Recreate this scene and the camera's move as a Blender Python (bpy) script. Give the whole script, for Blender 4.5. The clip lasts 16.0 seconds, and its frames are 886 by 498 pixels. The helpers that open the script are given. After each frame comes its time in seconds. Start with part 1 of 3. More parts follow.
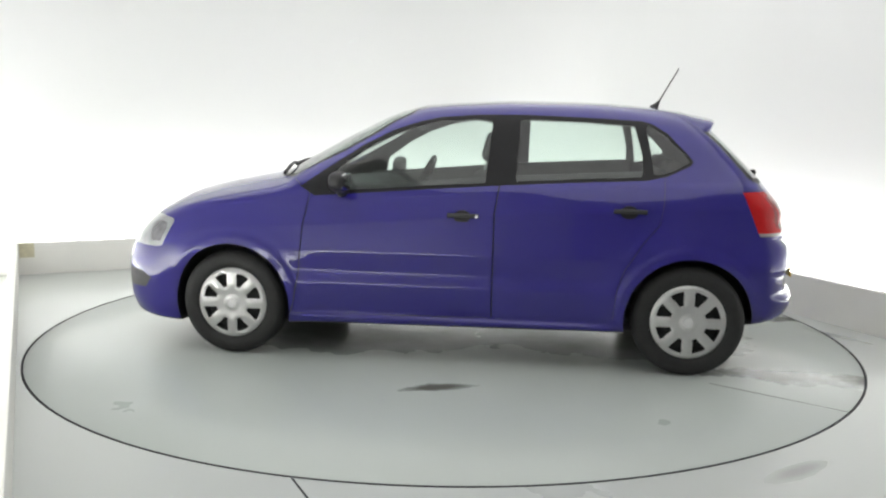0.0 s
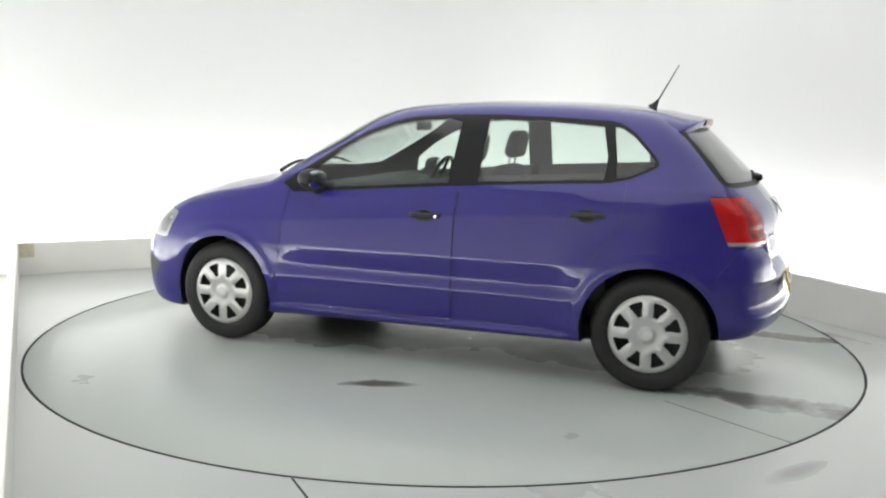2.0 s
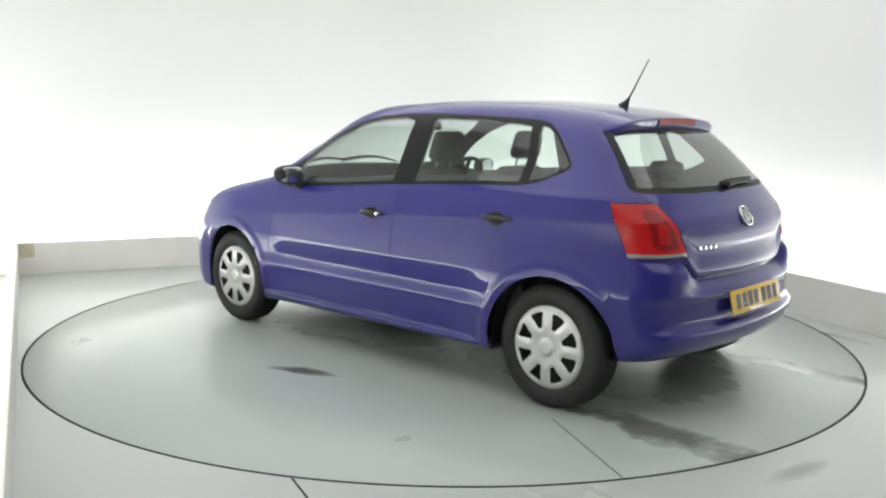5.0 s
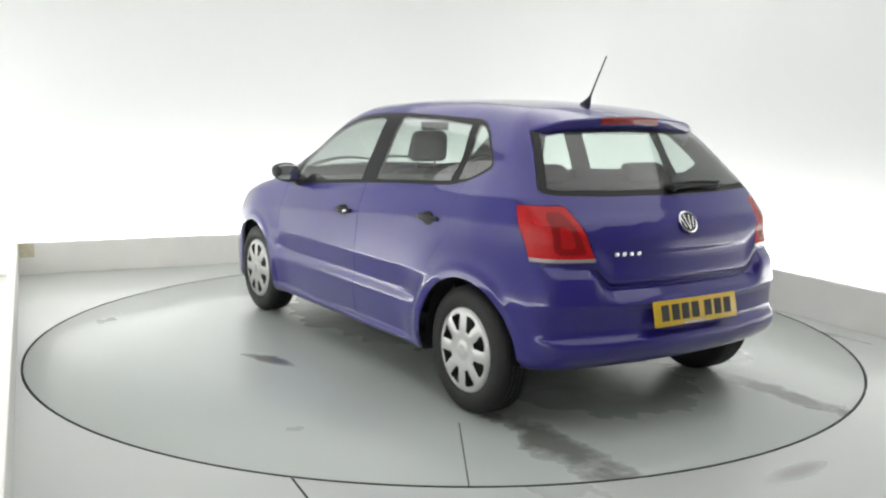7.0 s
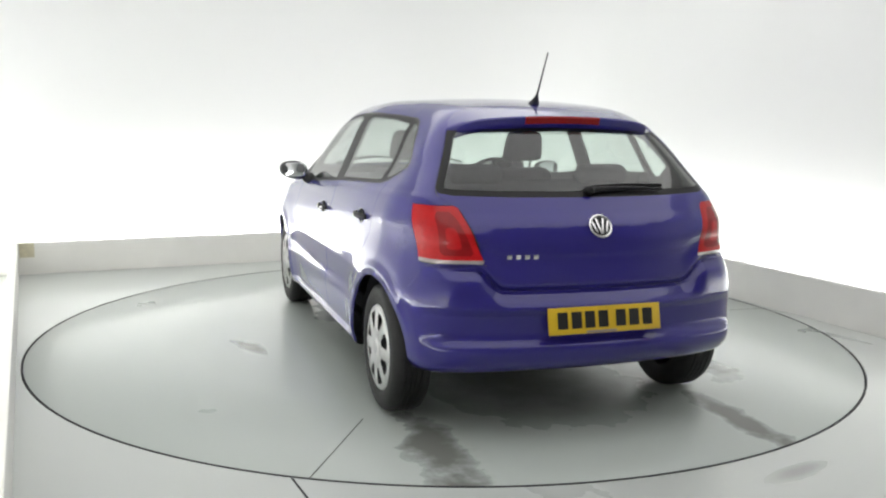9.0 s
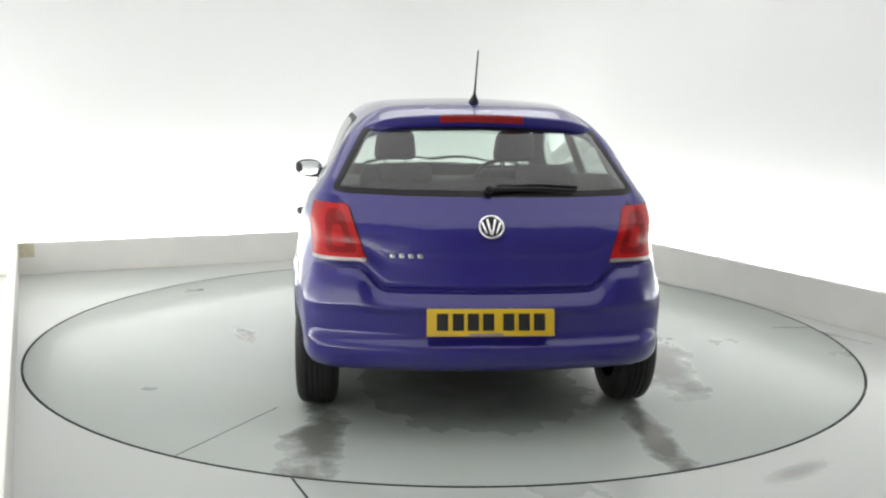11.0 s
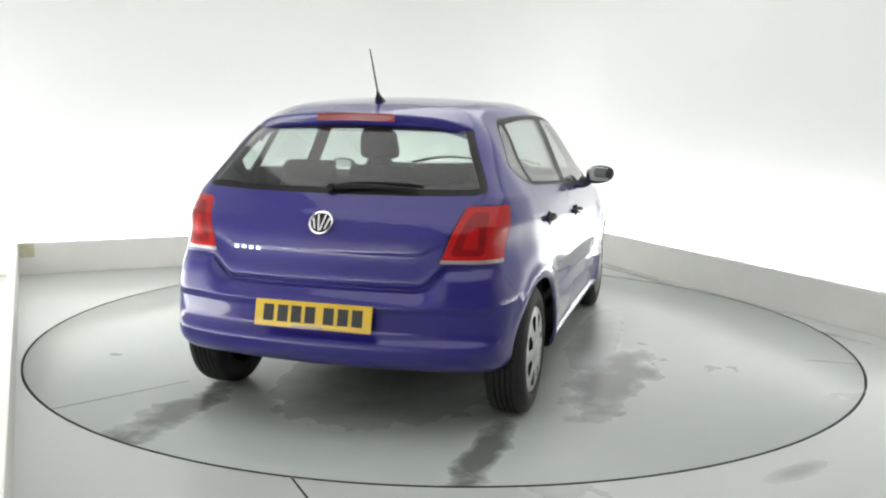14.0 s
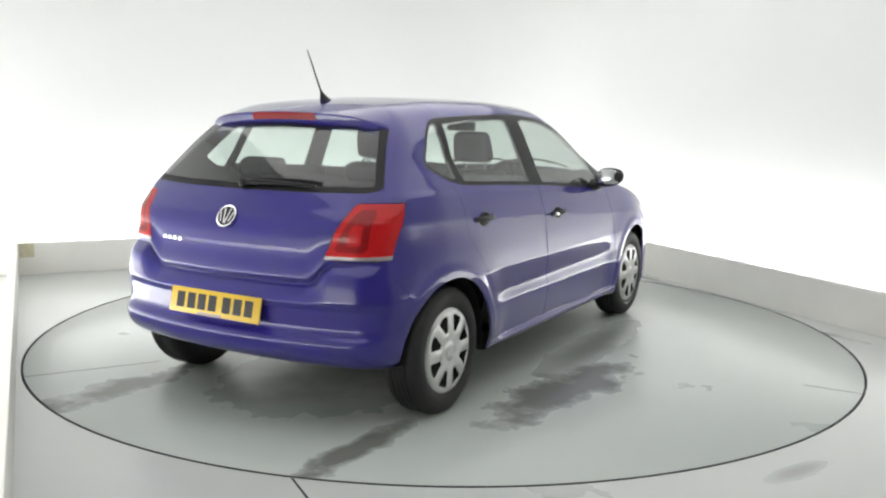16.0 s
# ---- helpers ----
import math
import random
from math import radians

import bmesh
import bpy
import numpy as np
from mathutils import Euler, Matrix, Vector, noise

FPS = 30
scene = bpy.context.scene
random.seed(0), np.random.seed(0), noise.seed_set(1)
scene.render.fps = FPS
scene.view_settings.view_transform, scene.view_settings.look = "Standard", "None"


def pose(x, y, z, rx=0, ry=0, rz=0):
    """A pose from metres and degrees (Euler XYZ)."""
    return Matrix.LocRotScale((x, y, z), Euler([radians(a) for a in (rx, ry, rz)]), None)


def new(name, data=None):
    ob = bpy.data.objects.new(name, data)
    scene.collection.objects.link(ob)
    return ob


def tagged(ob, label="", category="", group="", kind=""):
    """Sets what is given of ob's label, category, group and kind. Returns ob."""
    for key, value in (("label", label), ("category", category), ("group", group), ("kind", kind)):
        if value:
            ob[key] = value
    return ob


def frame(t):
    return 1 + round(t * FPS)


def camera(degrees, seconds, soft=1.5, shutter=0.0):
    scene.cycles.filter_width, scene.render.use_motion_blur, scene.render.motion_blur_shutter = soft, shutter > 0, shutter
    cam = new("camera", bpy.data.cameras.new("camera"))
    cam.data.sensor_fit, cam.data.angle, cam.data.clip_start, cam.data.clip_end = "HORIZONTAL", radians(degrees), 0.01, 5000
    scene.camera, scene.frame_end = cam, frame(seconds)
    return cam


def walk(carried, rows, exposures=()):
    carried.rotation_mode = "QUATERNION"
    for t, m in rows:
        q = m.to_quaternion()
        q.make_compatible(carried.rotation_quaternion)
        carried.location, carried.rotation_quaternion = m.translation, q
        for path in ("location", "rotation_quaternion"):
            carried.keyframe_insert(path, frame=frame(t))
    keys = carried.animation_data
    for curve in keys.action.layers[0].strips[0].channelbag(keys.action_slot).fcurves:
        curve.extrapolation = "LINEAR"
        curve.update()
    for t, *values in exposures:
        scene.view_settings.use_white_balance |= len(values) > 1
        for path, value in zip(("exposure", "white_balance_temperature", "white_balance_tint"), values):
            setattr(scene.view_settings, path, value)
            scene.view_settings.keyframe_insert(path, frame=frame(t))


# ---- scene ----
# one fixed camera near the corner of the studio
EYE = (0.0, -5.498, 1.342)
PITCH, YAW, ROLL = -8.604, 0.157, 0.951
cam = camera(53.12, 16.0, soft=2.2)
STAND = pose(*EYE, 90 + PITCH, 0, YAW) @ pose(0, 0, 0, 0, 0, ROLL)
walk(cam, [(0, STAND), (16, STAND)])

# ---------------------------------------------------------------- world and light
world = bpy.data.worlds.new("studio_air")
scene.world = world
world.use_nodes = True
world.node_tree.nodes["Background"].inputs[0].default_value = (0.9, 0.95, 1.0, 1)
world.node_tree.nodes["Background"].inputs[1].default_value = 0.05
scene.view_settings.exposure = 0.0

ROOM = 25.3                     # the room is turned against the camera
U0, U1, V0, V1 = -2.455, 2.47, -6.2, 2.89      # inner faces of the low kerb
KERB_H, KERB_T, TROUGH, WALL_H = 0.262, 0.05, 0.42, 3.3


def room(u, v, z=0.0, rx=0, ry=0, rz=0):
    return pose(0, 0, 0, 0, 0, ROOM) @ pose(u, v, z, rx, ry, rz)


def area_lamp(name, m, sx, sy, watts, colour=(1, 1, 1)):
    data = bpy.data.lights.new(name, "AREA")
    data.shape, data.size, data.size_y, data.energy, data.color = "RECTANGLE", sx, sy, watts, colour
    ob = new(name, data)
    ob.matrix_world = m
    return ob


COOL = (1.0, 0.99, 0.975)
# one large ceiling softbox over the turntable and the space before it
area_lamp("softbox_lamp", room(0, -1.0, WALL_H - 0.06), 5.0, 7.0, 120, COOL)
# tubes hidden in the trough behind the kerb, washing the walls from below
area_lamp("trough_lamp", room(0, V1 + 0.2, 0.12, 128, 0, 0), 4.8, 0.12, 62, COOL)
area_lamp("trough_lamp", room(U1 + 0.2, -0.8, 0.12, 128, 0, -90), 6.6, 0.12, 74, COOL)
area_lamp("trough_lamp", room(U0 - 0.2, -0.8, 0.12, 128, 0, 90), 6.6, 0.12, 92, COOL)


# ---------------------------------------------------------------- materials
def material(name):
    m = bpy.data.materials.new(name)
    m.use_nodes = True
    nt = m.node_tree
    return m, nt, nt.nodes["Principled BSDF"]


def node(nt, kind, **values):
    n = nt.nodes.new(kind)
    for k, v in values.items():
        n.inputs[k.replace("_", " ")].default_value = v
    return n


def mat(name, colour, rough=0.5, metal=0.0, coat=0.0, vary=0.0, scale=20.0, bump=0.0, bump_scale=200.0, rough_vary=0.0, spec=0.5, coat_rough=0.05):
    m, nt, b = material(name)
    b.inputs["Base Color"].default_value = (*colour, 1)
    b.inputs["Roughness"].default_value, b.inputs["Metallic"].default_value = rough, metal
    b.inputs["Specular IOR Level"].default_value = spec
    b.inputs["Coat Weight"].default_value, b.inputs["Coat Roughness"].default_value = coat, coat_rough
    co = nt.nodes.new("ShaderNodeTexCoord")
    if vary:
        n = node(nt, "ShaderNodeTexNoise", Scale=scale, Detail=6.0)
        nt.links.new(co.outputs["Object"], n.inputs["Vector"])
        r = nt.nodes.new("ShaderNodeMix")
        r.data_type = "RGBA"
        r.inputs[6].default_value = (*[max(0, c * (1 - vary)) for c in colour], 1)
        r.inputs[7].default_value = (*[min(1, c * (1 + vary)) for c in colour], 1)
        nt.links.new(n.outputs["Fac"], r.inputs[0])
        nt.links.new(r.outputs[2], b.inputs["Base Color"])
        if rough_vary:
            mr = nt.nodes.new("ShaderNodeMapRange")
            mr.inputs[3].default_value, mr.inputs[4].default_value = max(0, rough - rough_vary), rough + rough_vary
            nt.links.new(n.outputs["Fac"], mr.inputs[0])
            nt.links.new(mr.outputs[0], b.inputs["Roughness"])
    if bump:
        n = node(nt, "ShaderNodeTexNoise", Scale=bump_scale, Detail=3.0)
        nt.links.new(co.outputs["Object"], n.inputs["Vector"])
        bp = node(nt, "ShaderNodeBump", Strength=bump, Distance=0.002)
        nt.links.new(n.outputs["Fac"], bp.inputs["Height"])
        nt.links.new(bp.outputs["Normal"], b.inputs["Normal"])
    return m


def glass(name, tint):
    m = bpy.data.materials.new(name)
    m.use_nodes = True
    nt = m.node_tree
    nt.nodes.remove(nt.nodes["Principled BSDF"])
    out = nt.nodes["Material Output"]
    tr = nt.nodes.new("ShaderNodeBsdfTransparent")
    tr.inputs[0].default_value = (*tint, 1)
    gl = node(nt, "ShaderNodeBsdfGlossy", Roughness=0.015)
    lw = node(nt, "ShaderNodeLayerWeight", Blend=0.5)
    pw = nt.nodes.new("ShaderNodeMath")
    pw.operation = "POWER"
    pw.inputs[1].default_value = 2.9
    fr = nt.nodes.new("ShaderNodeMapRange")
    fr.inputs[3].default_value, fr.inputs[4].default_value = 0.07, 1.0
    mx = nt.nodes.new("ShaderNodeMixShader")
    nt.links.new(lw.outputs["Facing"], pw.inputs[0])
    nt.links.new(pw.outputs[0], fr.inputs[0])
    nt.links.new(fr.outputs[0], mx.inputs[0])
    nt.links.new(tr.outputs[0], mx.inputs[1])
    nt.links.new(gl.outputs[0], mx.inputs[2])
    nt.links.new(mx.outputs[0], out.inputs[0])
    return m


PAINT = mat("blue_paint", (0.023, 0.0175, 0.18), 0.30, 0.0, 1.0, 0.08, 900.0, 0.0, spec=0.1, coat_rough=0.03)
GAP = mat("dark_gap", (0.006, 0.006, 0.009), 0.7)
TRIM = mat("black_trim", (0.008, 0.008, 0.009), 0.4, 0, 0, 0.2, 60, spec=0.25)
PLASTIC = mat("grained_black_plastic", (0.02, 0.02, 0.021), 0.5, 0, 0, 0.2, 80, 0.3, 900)
RUBBER = mat("tyre_rubber", (0.017, 0.017, 0.017), 0.6, 0, 0, 0.35, 30, 0.25, 400, spec=0.35)
CAP = mat("silver_wheel_cover", (0.90, 0.90, 0.89), 0.30, 0.55, 0.5, 0.04, 50)
CAP_HUB = mat("dull_silver_cap", (0.62, 0.62, 0.62), 0.45, 0.2, 0.0, 0.08, 60)
STEEL = mat("dark_steel", (0.02, 0.02, 0.02), 0.6, 0.3)
CHROME = mat("chrome", (0.78, 0.78, 0.79), 0.25, 0.9)
RED = mat("red_lens", (0.44, 0.008, 0.010), 0.22, 0, 0.4, 0.15, 40, spec=0.15, coat_rough=0.02)
RED_DARK = mat("dark_red_lens", (0.24, 0.005, 0.007), 0.25, 0, 0.4, 0.1, 40, spec=0.15, coat_rough=0.02)
CLEAR = mat("clear_lens", (0.36, 0.31, 0.31), 0.15, 0.2, 1.0, 0.1, 60)
LAMP = mat("silver_reflector", (0.30, 0.31, 0.32), 0.2, 0.7, 1.0, 0.5, 14)
LAMP_CORE = mat("dark_lamp_bezel", (0.17, 0.17, 0.18), 0.2, 0.5, 1.0, 0.6, 30)
YELLOW = mat("yellow_plate", (0.64, 0.415, 0.012), 0.45, 0, 0.4, 0.06, 30)
INK = mat("black_ink", (0.01, 0.01, 0.01), 0.5)
CLOTH = mat("dark_seat_cloth", (0.04, 0.04, 0.042), 0.9, 0, 0, 0.3, 120, 0.5, 700)
INNER = mat("grey_cabin_trim", (0.05, 0.05, 0.051), 0.75, 0, 0, 0.2, 40, 0.3, 500)
GLASS = glass("green_tinted_glass", (0.80, 0.88, 0.84))
MIRROR = mat("mirror_glass", (0.62, 0.64, 0.65), 0.04, 1.0)
WALL = mat("white_studio_wall", (0.80, 0.81, 0.80), 0.75, 0, 0, 0.015, 1.2, 0.15, 60)
CEILING = mat("grey_ceiling_paint", (0.5, 0.5, 0.5), 0.8, 0, 0, 0.06, 2.0, 0.2, 60)
REAR_WALL = mat("dark_grey_wall", (0.26, 0.26, 0.265), 0.8, 0, 0, 0.1, 2.0, 0.2, 60)
JOINT = mat("faint_joint_filler", (0.09, 0.09, 0.085), 0.6)
TAPE = mat("pale_yellow_tape", (0.60, 0.56, 0.40), 0.6, 0, 0, 0.2, 30, 0.2, 200)
KERB = mat("scuffed_white_kerb", (0.80, 0.795, 0.75), 0.6, 0, 0, 0.09, 3.0, 0.2, 90)
# ---------------------------------------------------------------- mesh helpers
def part(name, bm, m, parent=None, label="", smooth=True, place=None):
    me = bpy.data.meshes.new(name)
    bmesh.ops.recalc_face_normals(bm, faces=bm.faces)
    bm.to_mesh(me)
    bm.free()
    me.materials.append(m)
    if smooth:
        me.shade_smooth()
        me.set_sharp_from_angle(angle=radians(38))
    ob = new(name, me)
    if parent:
        ob.parent = parent
    if place is not None:
        ob.matrix_local = place
    if label:
        tagged(ob, label)
    return ob


def add_box(bm, lo, hi, bevel=0.0, m=None, seg=2):
    r = bmesh.ops.create_cube(bm, size=1)
    vs = r["verts"]
    for v in vs:
        v.co = Vector([lo[i] + (v.co[i] + 0.5) * (hi[i] - lo[i]) for i in range(3)])
    if bevel:
        es = list({e for v in vs for e in v.link_edges})
        out = bmesh.ops.bevel(bm, geom=es, offset=bevel, segments=seg, profile=0.5, affect="EDGES")
        vs = list({v for f in out["faces"] for v in f.verts} | {v for v in vs if v.is_valid})
    if m is not None:
        for v in vs:
            v.co = m @ v.co
    return vs


def add_ring(bm, profile, n=48, axis="y", closed=False, m=None, arc=None):
    """Turn a profile of (radius, along) points round an axis."""
    rings = []
    span = 2 * math.pi if arc is None else arc
    count = n if arc is None else n + 1
    for k in range(count):
        a = span * k / n
        row = []
        for r, h in profile:
            co = Vector((r * math.cos(a), h, r * math.sin(a))) if axis == "y" else Vector((r * math.cos(a), r * math.sin(a), h))
            row.append(bm.verts.new(m @ co if m is not None else co))
        rings.append(row)
    for k in range(n):
        a, b = rings[k], rings[(k + 1) % count]
        for i in range(len(profile) - (0 if closed else 1)):
            j = (i + 1) % len(profile)
            bm.faces.new((a[i], a[j], b[j], b[i]))


def add_prism(bm, outline, h0, h1, m=None):
    lo = [bm.verts.new((x, y, h0)) for x, y in outline]
    hi = [bm.verts.new((x, y, h1)) for x, y in outline]
    n = len(outline)
    bm.faces.new(lo[::-1]), bm.faces.new(hi)
    for i in range(n):
        bm.faces.new((lo[i], lo[(i + 1) % n], hi[(i + 1) % n], hi[i]))
    if m is not None:
        for v in lo + hi:
            v.co = m @ v.co


def add_tube(bm, pts, radii, n=10):
    pts = [Vector(p) for p in pts]
    if isinstance(radii, float):
        radii = [radii] * len(pts)
    rows = []
    for i, p in enumerate(pts):
        d = (pts[min(i + 1, len(pts) - 1)] - pts[max(i - 1, 0)]).normalized()
        q = d.to_track_quat("Z", "Y")
        rows.append([bm.verts.new(p + q @ Vector((radii[i] * math.cos(2 * math.pi * k / n), radii[i] * math.sin(2 * math.pi * k / n), 0))) for k in range(n)])
    for a, b in zip(rows, rows[1:]):
        for k in range(n):
            bm.faces.new((a[k], a[(k + 1) % n], b[(k + 1) % n], b[k]))
    bm.faces.new(rows[0][::-1]), bm.faces.new(rows[-1])


def fresh():
    return bmesh.new()


def empty(name, label, category, group=""):
    ob = new(name)
    return tagged(ob, label, category, group)


# ---------------------------------------------------------------- studio
def setting(name, bm, m, label="", smooth=False, place=None):
    return tagged(part(name, bm, m, None, label, smooth, place), label, kind="structure")


TABLE_R = 2.434
TURN = pose(0, 0, 0, 0, 0, ROOM)


def studio():
    # floor: one sheet with a round hole for the turntable
    bm = fresh()
    n = 128
    inner = [bm.verts.new((TABLE_R * 1.0012 * math.cos(2 * math.pi * k / n), TABLE_R * 1.0012 * math.sin(2 * math.pi * k / n), 0)) for k in range(n)]
    pit = [bm.verts.new((v.co.x, v.co.y, -0.12)) for v in inner]
    def rim(k):
        a = 2 * math.pi * k / n
        c, s = math.cos(a), math.sin(a)
        t = min((U1 + 0.6) / c if c > 1e-6 else 1e9, (U0 - 0.6) / c if c < -1e-6 else 1e9, (V1 + 0.6) / s if s > 1e-6 else 1e9, (V0 - 0.6) / s if s < -1e-6 else 1e9)
        return (t * c, t * s, 0)
    outer = [bm.verts.new(rim(k)) for k in range(n)]
    for k in range(n):
        j = (k + 1) % n
        bm.faces.new((inner[k], inner[j], outer[j], outer[k]))
        bm.faces.new((inner[k], pit[k], pit[j], inner[j]))
    bm.faces.new(pit)
    setting("floor", bm, FLOOR, "grey painted studio floor with scuffs and wet stains", place=TURN)
    # joint in the floor beside the turntable
    bm = fresh()
    add_box(bm, (0.004, -0.004, -0.01), (1.9, 0.004, 0.0012), 0.0, pose(-0.556, -2.375, 0, 0, 0, -63.5))
    setting("floor_joint", bm, GAP, "thin dark joint in the floor")
    # kerbs
    for name, lo, hi in (("kerb_back", (U0 - 0.6, V1, 0.0), (U1 + 0.6, V1 + KERB_T, KERB_H)),
                         ("kerb_right", (U1, V0 - 0.6, 0.0), (U1 + KERB_T, V1 - 0.002, KERB_H + 0.022)),
                         ("kerb_left", (U0 - KERB_T, V0 - 0.6, 0.0), (U0, V1 - 0.002, KERB_H))):
        bm = fresh()
        add_box(bm, lo, hi, 0.004)
        setting(name, bm, KERB, "low scuffed off-white kerb board hiding tube lights", place=TURN)
    bm = fresh()
    add_box(bm, (U0 + 0.01, V1 - 0.003, KERB_H - 0.12), (U0 + 0.12, V1, KERB_H - 0.004), 0.001)
    setting("tape_patch", bm, TAPE, "stained yellowish tape on the kerb end", place=TURN)
    # wall: one curved sheet with rounded corners and a coved top
    bm = fresh()
    u0, u1, v0, v1, r = U0 - TROUGH, U1 + TROUGH, V0 - TROUGH, V1 + TROUGH, 0.9
    path = []
    for cx, cy, a0 in ((u1 - r, v1 - r, 0), (u0 + r, v1 - r, 90), (u0 + r, v0 + r, 180), (u1 - r, v0 + r, 270)):
        for k in range(13):
            a = radians(a0 + 90 * k / 12)
            path.append((cx + r * math.cos(a), cy + r * math.sin(a)))
    zs = [0.0, 0.6, 1.2, 1.8, 2.4, 3.0, WALL_H]
    rows = [[bm.verts.new((x, y, z)) for x, y in path] for z in zs]
    back = [[bm.verts.new((x * 1.03, y * 1.03, z)) for x, y in path] for z in (0.0, WALL_H)]
    m = len(path)
    for a, b in list(zip(rows, rows[1:])) + [(rows[-1], back[1]), (back[1], back[0]), (back[0], rows[0])]:
        for k in range(m):
            bm.faces.new((a[k], a[(k + 1) % m], b[(k + 1) % m], b[k]))
    setting("wall_curved", bm, WALL, "seamless white curved studio wall lit from below", smooth=True, place=TURN)
    # added wall out of view: its grey sets the car's rear reflections and fill
    bm = fresh()
    add_box(bm, (u0 + 0.01, v0 + 0.5, 0.0), (u1 - 0.01, v0 + 0.6, WALL_H))
    setting("fill_wall_behind", bm, REAR_WALL, "unseen dark grey wall added behind the camera for reflections and fill", place=TURN)
    bm = fresh()
    add_box(bm, (u0 - 0.1, v0 - 0.1, WALL_H), (u1 + 0.1, v1 + 0.1, WALL_H + 0.1))
    setting("ceiling", bm, CEILING, "plain grey studio ceiling", place=TURN)
# ---------------------------------------------------------------- car body
# x forward, y to the car's left, z up; the origin lies on the ground midway between the axles
AXLE, WHEEL_Z, ARCH_R = 1.235, 0.292, 0.335


def curve1(keys):
    """A smooth curve through (position, value) keys, sampled finely."""
    k = np.array(sorted(keys), float)
    x, y = k[:, 0], k[:, 1]
    d = np.diff(y) / np.diff(x)
    s = np.empty(len(x))
    s[0], s[-1] = d[0], d[-1]
    h = np.diff(x)
    w1, w2 = 2 * h[1:] + h[:-1], h[1:] + 2 * h[:-1]
    ok = d[:-1] * d[1:] > 0
    with np.errstate(all="ignore"):
        s[1:-1] = np.where(ok, (w1 + w2) / (w1 / d[:-1] + w2 / d[1:]), 0)
    def at(q):
        q = np.clip(q, x[0], x[-1])
        i = np.clip(np.searchsorted(x, q) - 1, 0, len(x) - 2)
        t = (q - x[i]) / h[i]
        return (2 * t**3 - 3 * t**2 + 1) * y[i] + (t**3 - 2 * t**2 + t) * h[i] * s[i] + (3 * t**2 - 2 * t**3) * y[i + 1] + (t**3 - t**2) * h[i] * s[i + 1]
    return at


TOP = curve1([(2.3, 0.50), (2.05, 0.67), (1.95, 0.748), (1.80, 0.828), (1.54, 0.908), (1.29, 0.960), (1.12, 0.998), (0.98, 1.072), (0.645, 1.252), (0.385, 1.366), (0.19, 1.408), (-0.06, 1.424), (-0.31, 1.434), (-0.68, 1.430), (-0.98, 1.412), (-1.16, 1.392), (-1.30, 1.365), (-1.5, 1.31), (-2.1, 1.1)])
PLAN = curve1([(2.2, 0.66), (2.0, 0.715), (1.8, 0.775), (1.5, 0.824), (1.235, 0.842), (0.8, 0.846), (0.0, 0.842), (-0.8, 0.838), (-1.235, 0.821), (-1.45, 0.778), (-1.6, 0.728), (-1.8, 0.655), (-2.0, 0.59)])
BELT = curve1([(2.2, 0.66), (1.8, 0.76), (1.3, 0.865), (0.8, 0.895), (0.2, 0.94), (-0.25, 0.978), (-0.6, 0.998), (-1.0, 1.02), (-2.0, 1.05)])
FLANK = curve1([(0.10, -0.085), (0.18, -0.045), (0.215, -0.014), (0.243, -0.004), (0.266, -0.017), (0.30, -0.011), (0.34, -0.004), (0.41, 0.006), (0.425, 0.007), (0.434, 0.006), (0.486, -0.005), (0.496, -0.006), (0.57, -0.001), (0.60, 0.000), (0.865, 0.0)])
SIDE = curve1([(0.10, 0.0), (0.58, 0.0), (0.60, 0.0), (0.63, -0.003), (0.70, -0.010), (0.76, -0.016), (0.82, -0.021), (0.865, -0.024)])
TAIL = curve1([(0.10, -1.76), (0.22, -1.80), (0.28, -1.835), (0.375, -1.868), (0.395, -1.870), (0.41, -1.866), (0.435, -1.842), (0.455, -1.834), (0.535, -1.836), (0.548, -1.842), (0.562, -1.850), (0.585, -1.838), (0.608, -1.815), (0.622, -1.800), (0.632, -1.786), (0.645, -1.800), (0.660, -1.806), (0.75, -1.791), (0.765, -1.790), (0.785, -1.792), (0.82, -1.791), (0.89, -1.771), (0.95, -1.722), (1.02, -1.66), (1.15, -1.53), (1.27, -1.405), (1.38, -1.29), (1.6, -1.05)])
TAIL_CORNER = curve1([(0.10, -1.76), (0.22, -1.80), (0.38, -1.864), (0.50, -1.853), (0.60, -1.825), (0.66, -1.806), (0.75, -1.791), (0.89, -1.771), (0.95, -1.722), (1.02, -1.66), (1.15, -1.53), (1.27, -1.405), (1.38, -1.29), (1.6, -1.05)])
NOSE = curve1([(0.10, 1.93), (0.2, 2.0), (0.3, 2.035), (0.45, 2.04), (0.55, 2.015), (0.66, 1.968), (0.74, 1.91), (0.8, 1.84), (1.0, 1.6)])
UNDER = curve1([(2.2, 0.19), (1.9, 0.185), (1.6, 0.17), (0.9, 0.19), (0.0, 0.205), (-0.87, 0.22), (-1.3, 0.235), (-1.5, 0.262), (-1.9, 0.295)])


TAPER = curve1([(2.0, 0.0), (0.3, 0.0), (-0.3, 0.012), (-0.7, 0.030), (-1.06, 0.052), (-1.3, 0.055), (-1.6, 0.06), (-2.0, 0.05)])


def smax(a, b, k):
    h = np.maximum(k - np.abs(a - b), 0) / k
    return np.maximum(a, b) + h * h * k * 0.25


def ease(t):
    t = np.clip(t, 0, 1)
    return t * t * (3 - 2 * t)


def bell(d, w):
    return np.exp(-(d / w) ** 2)


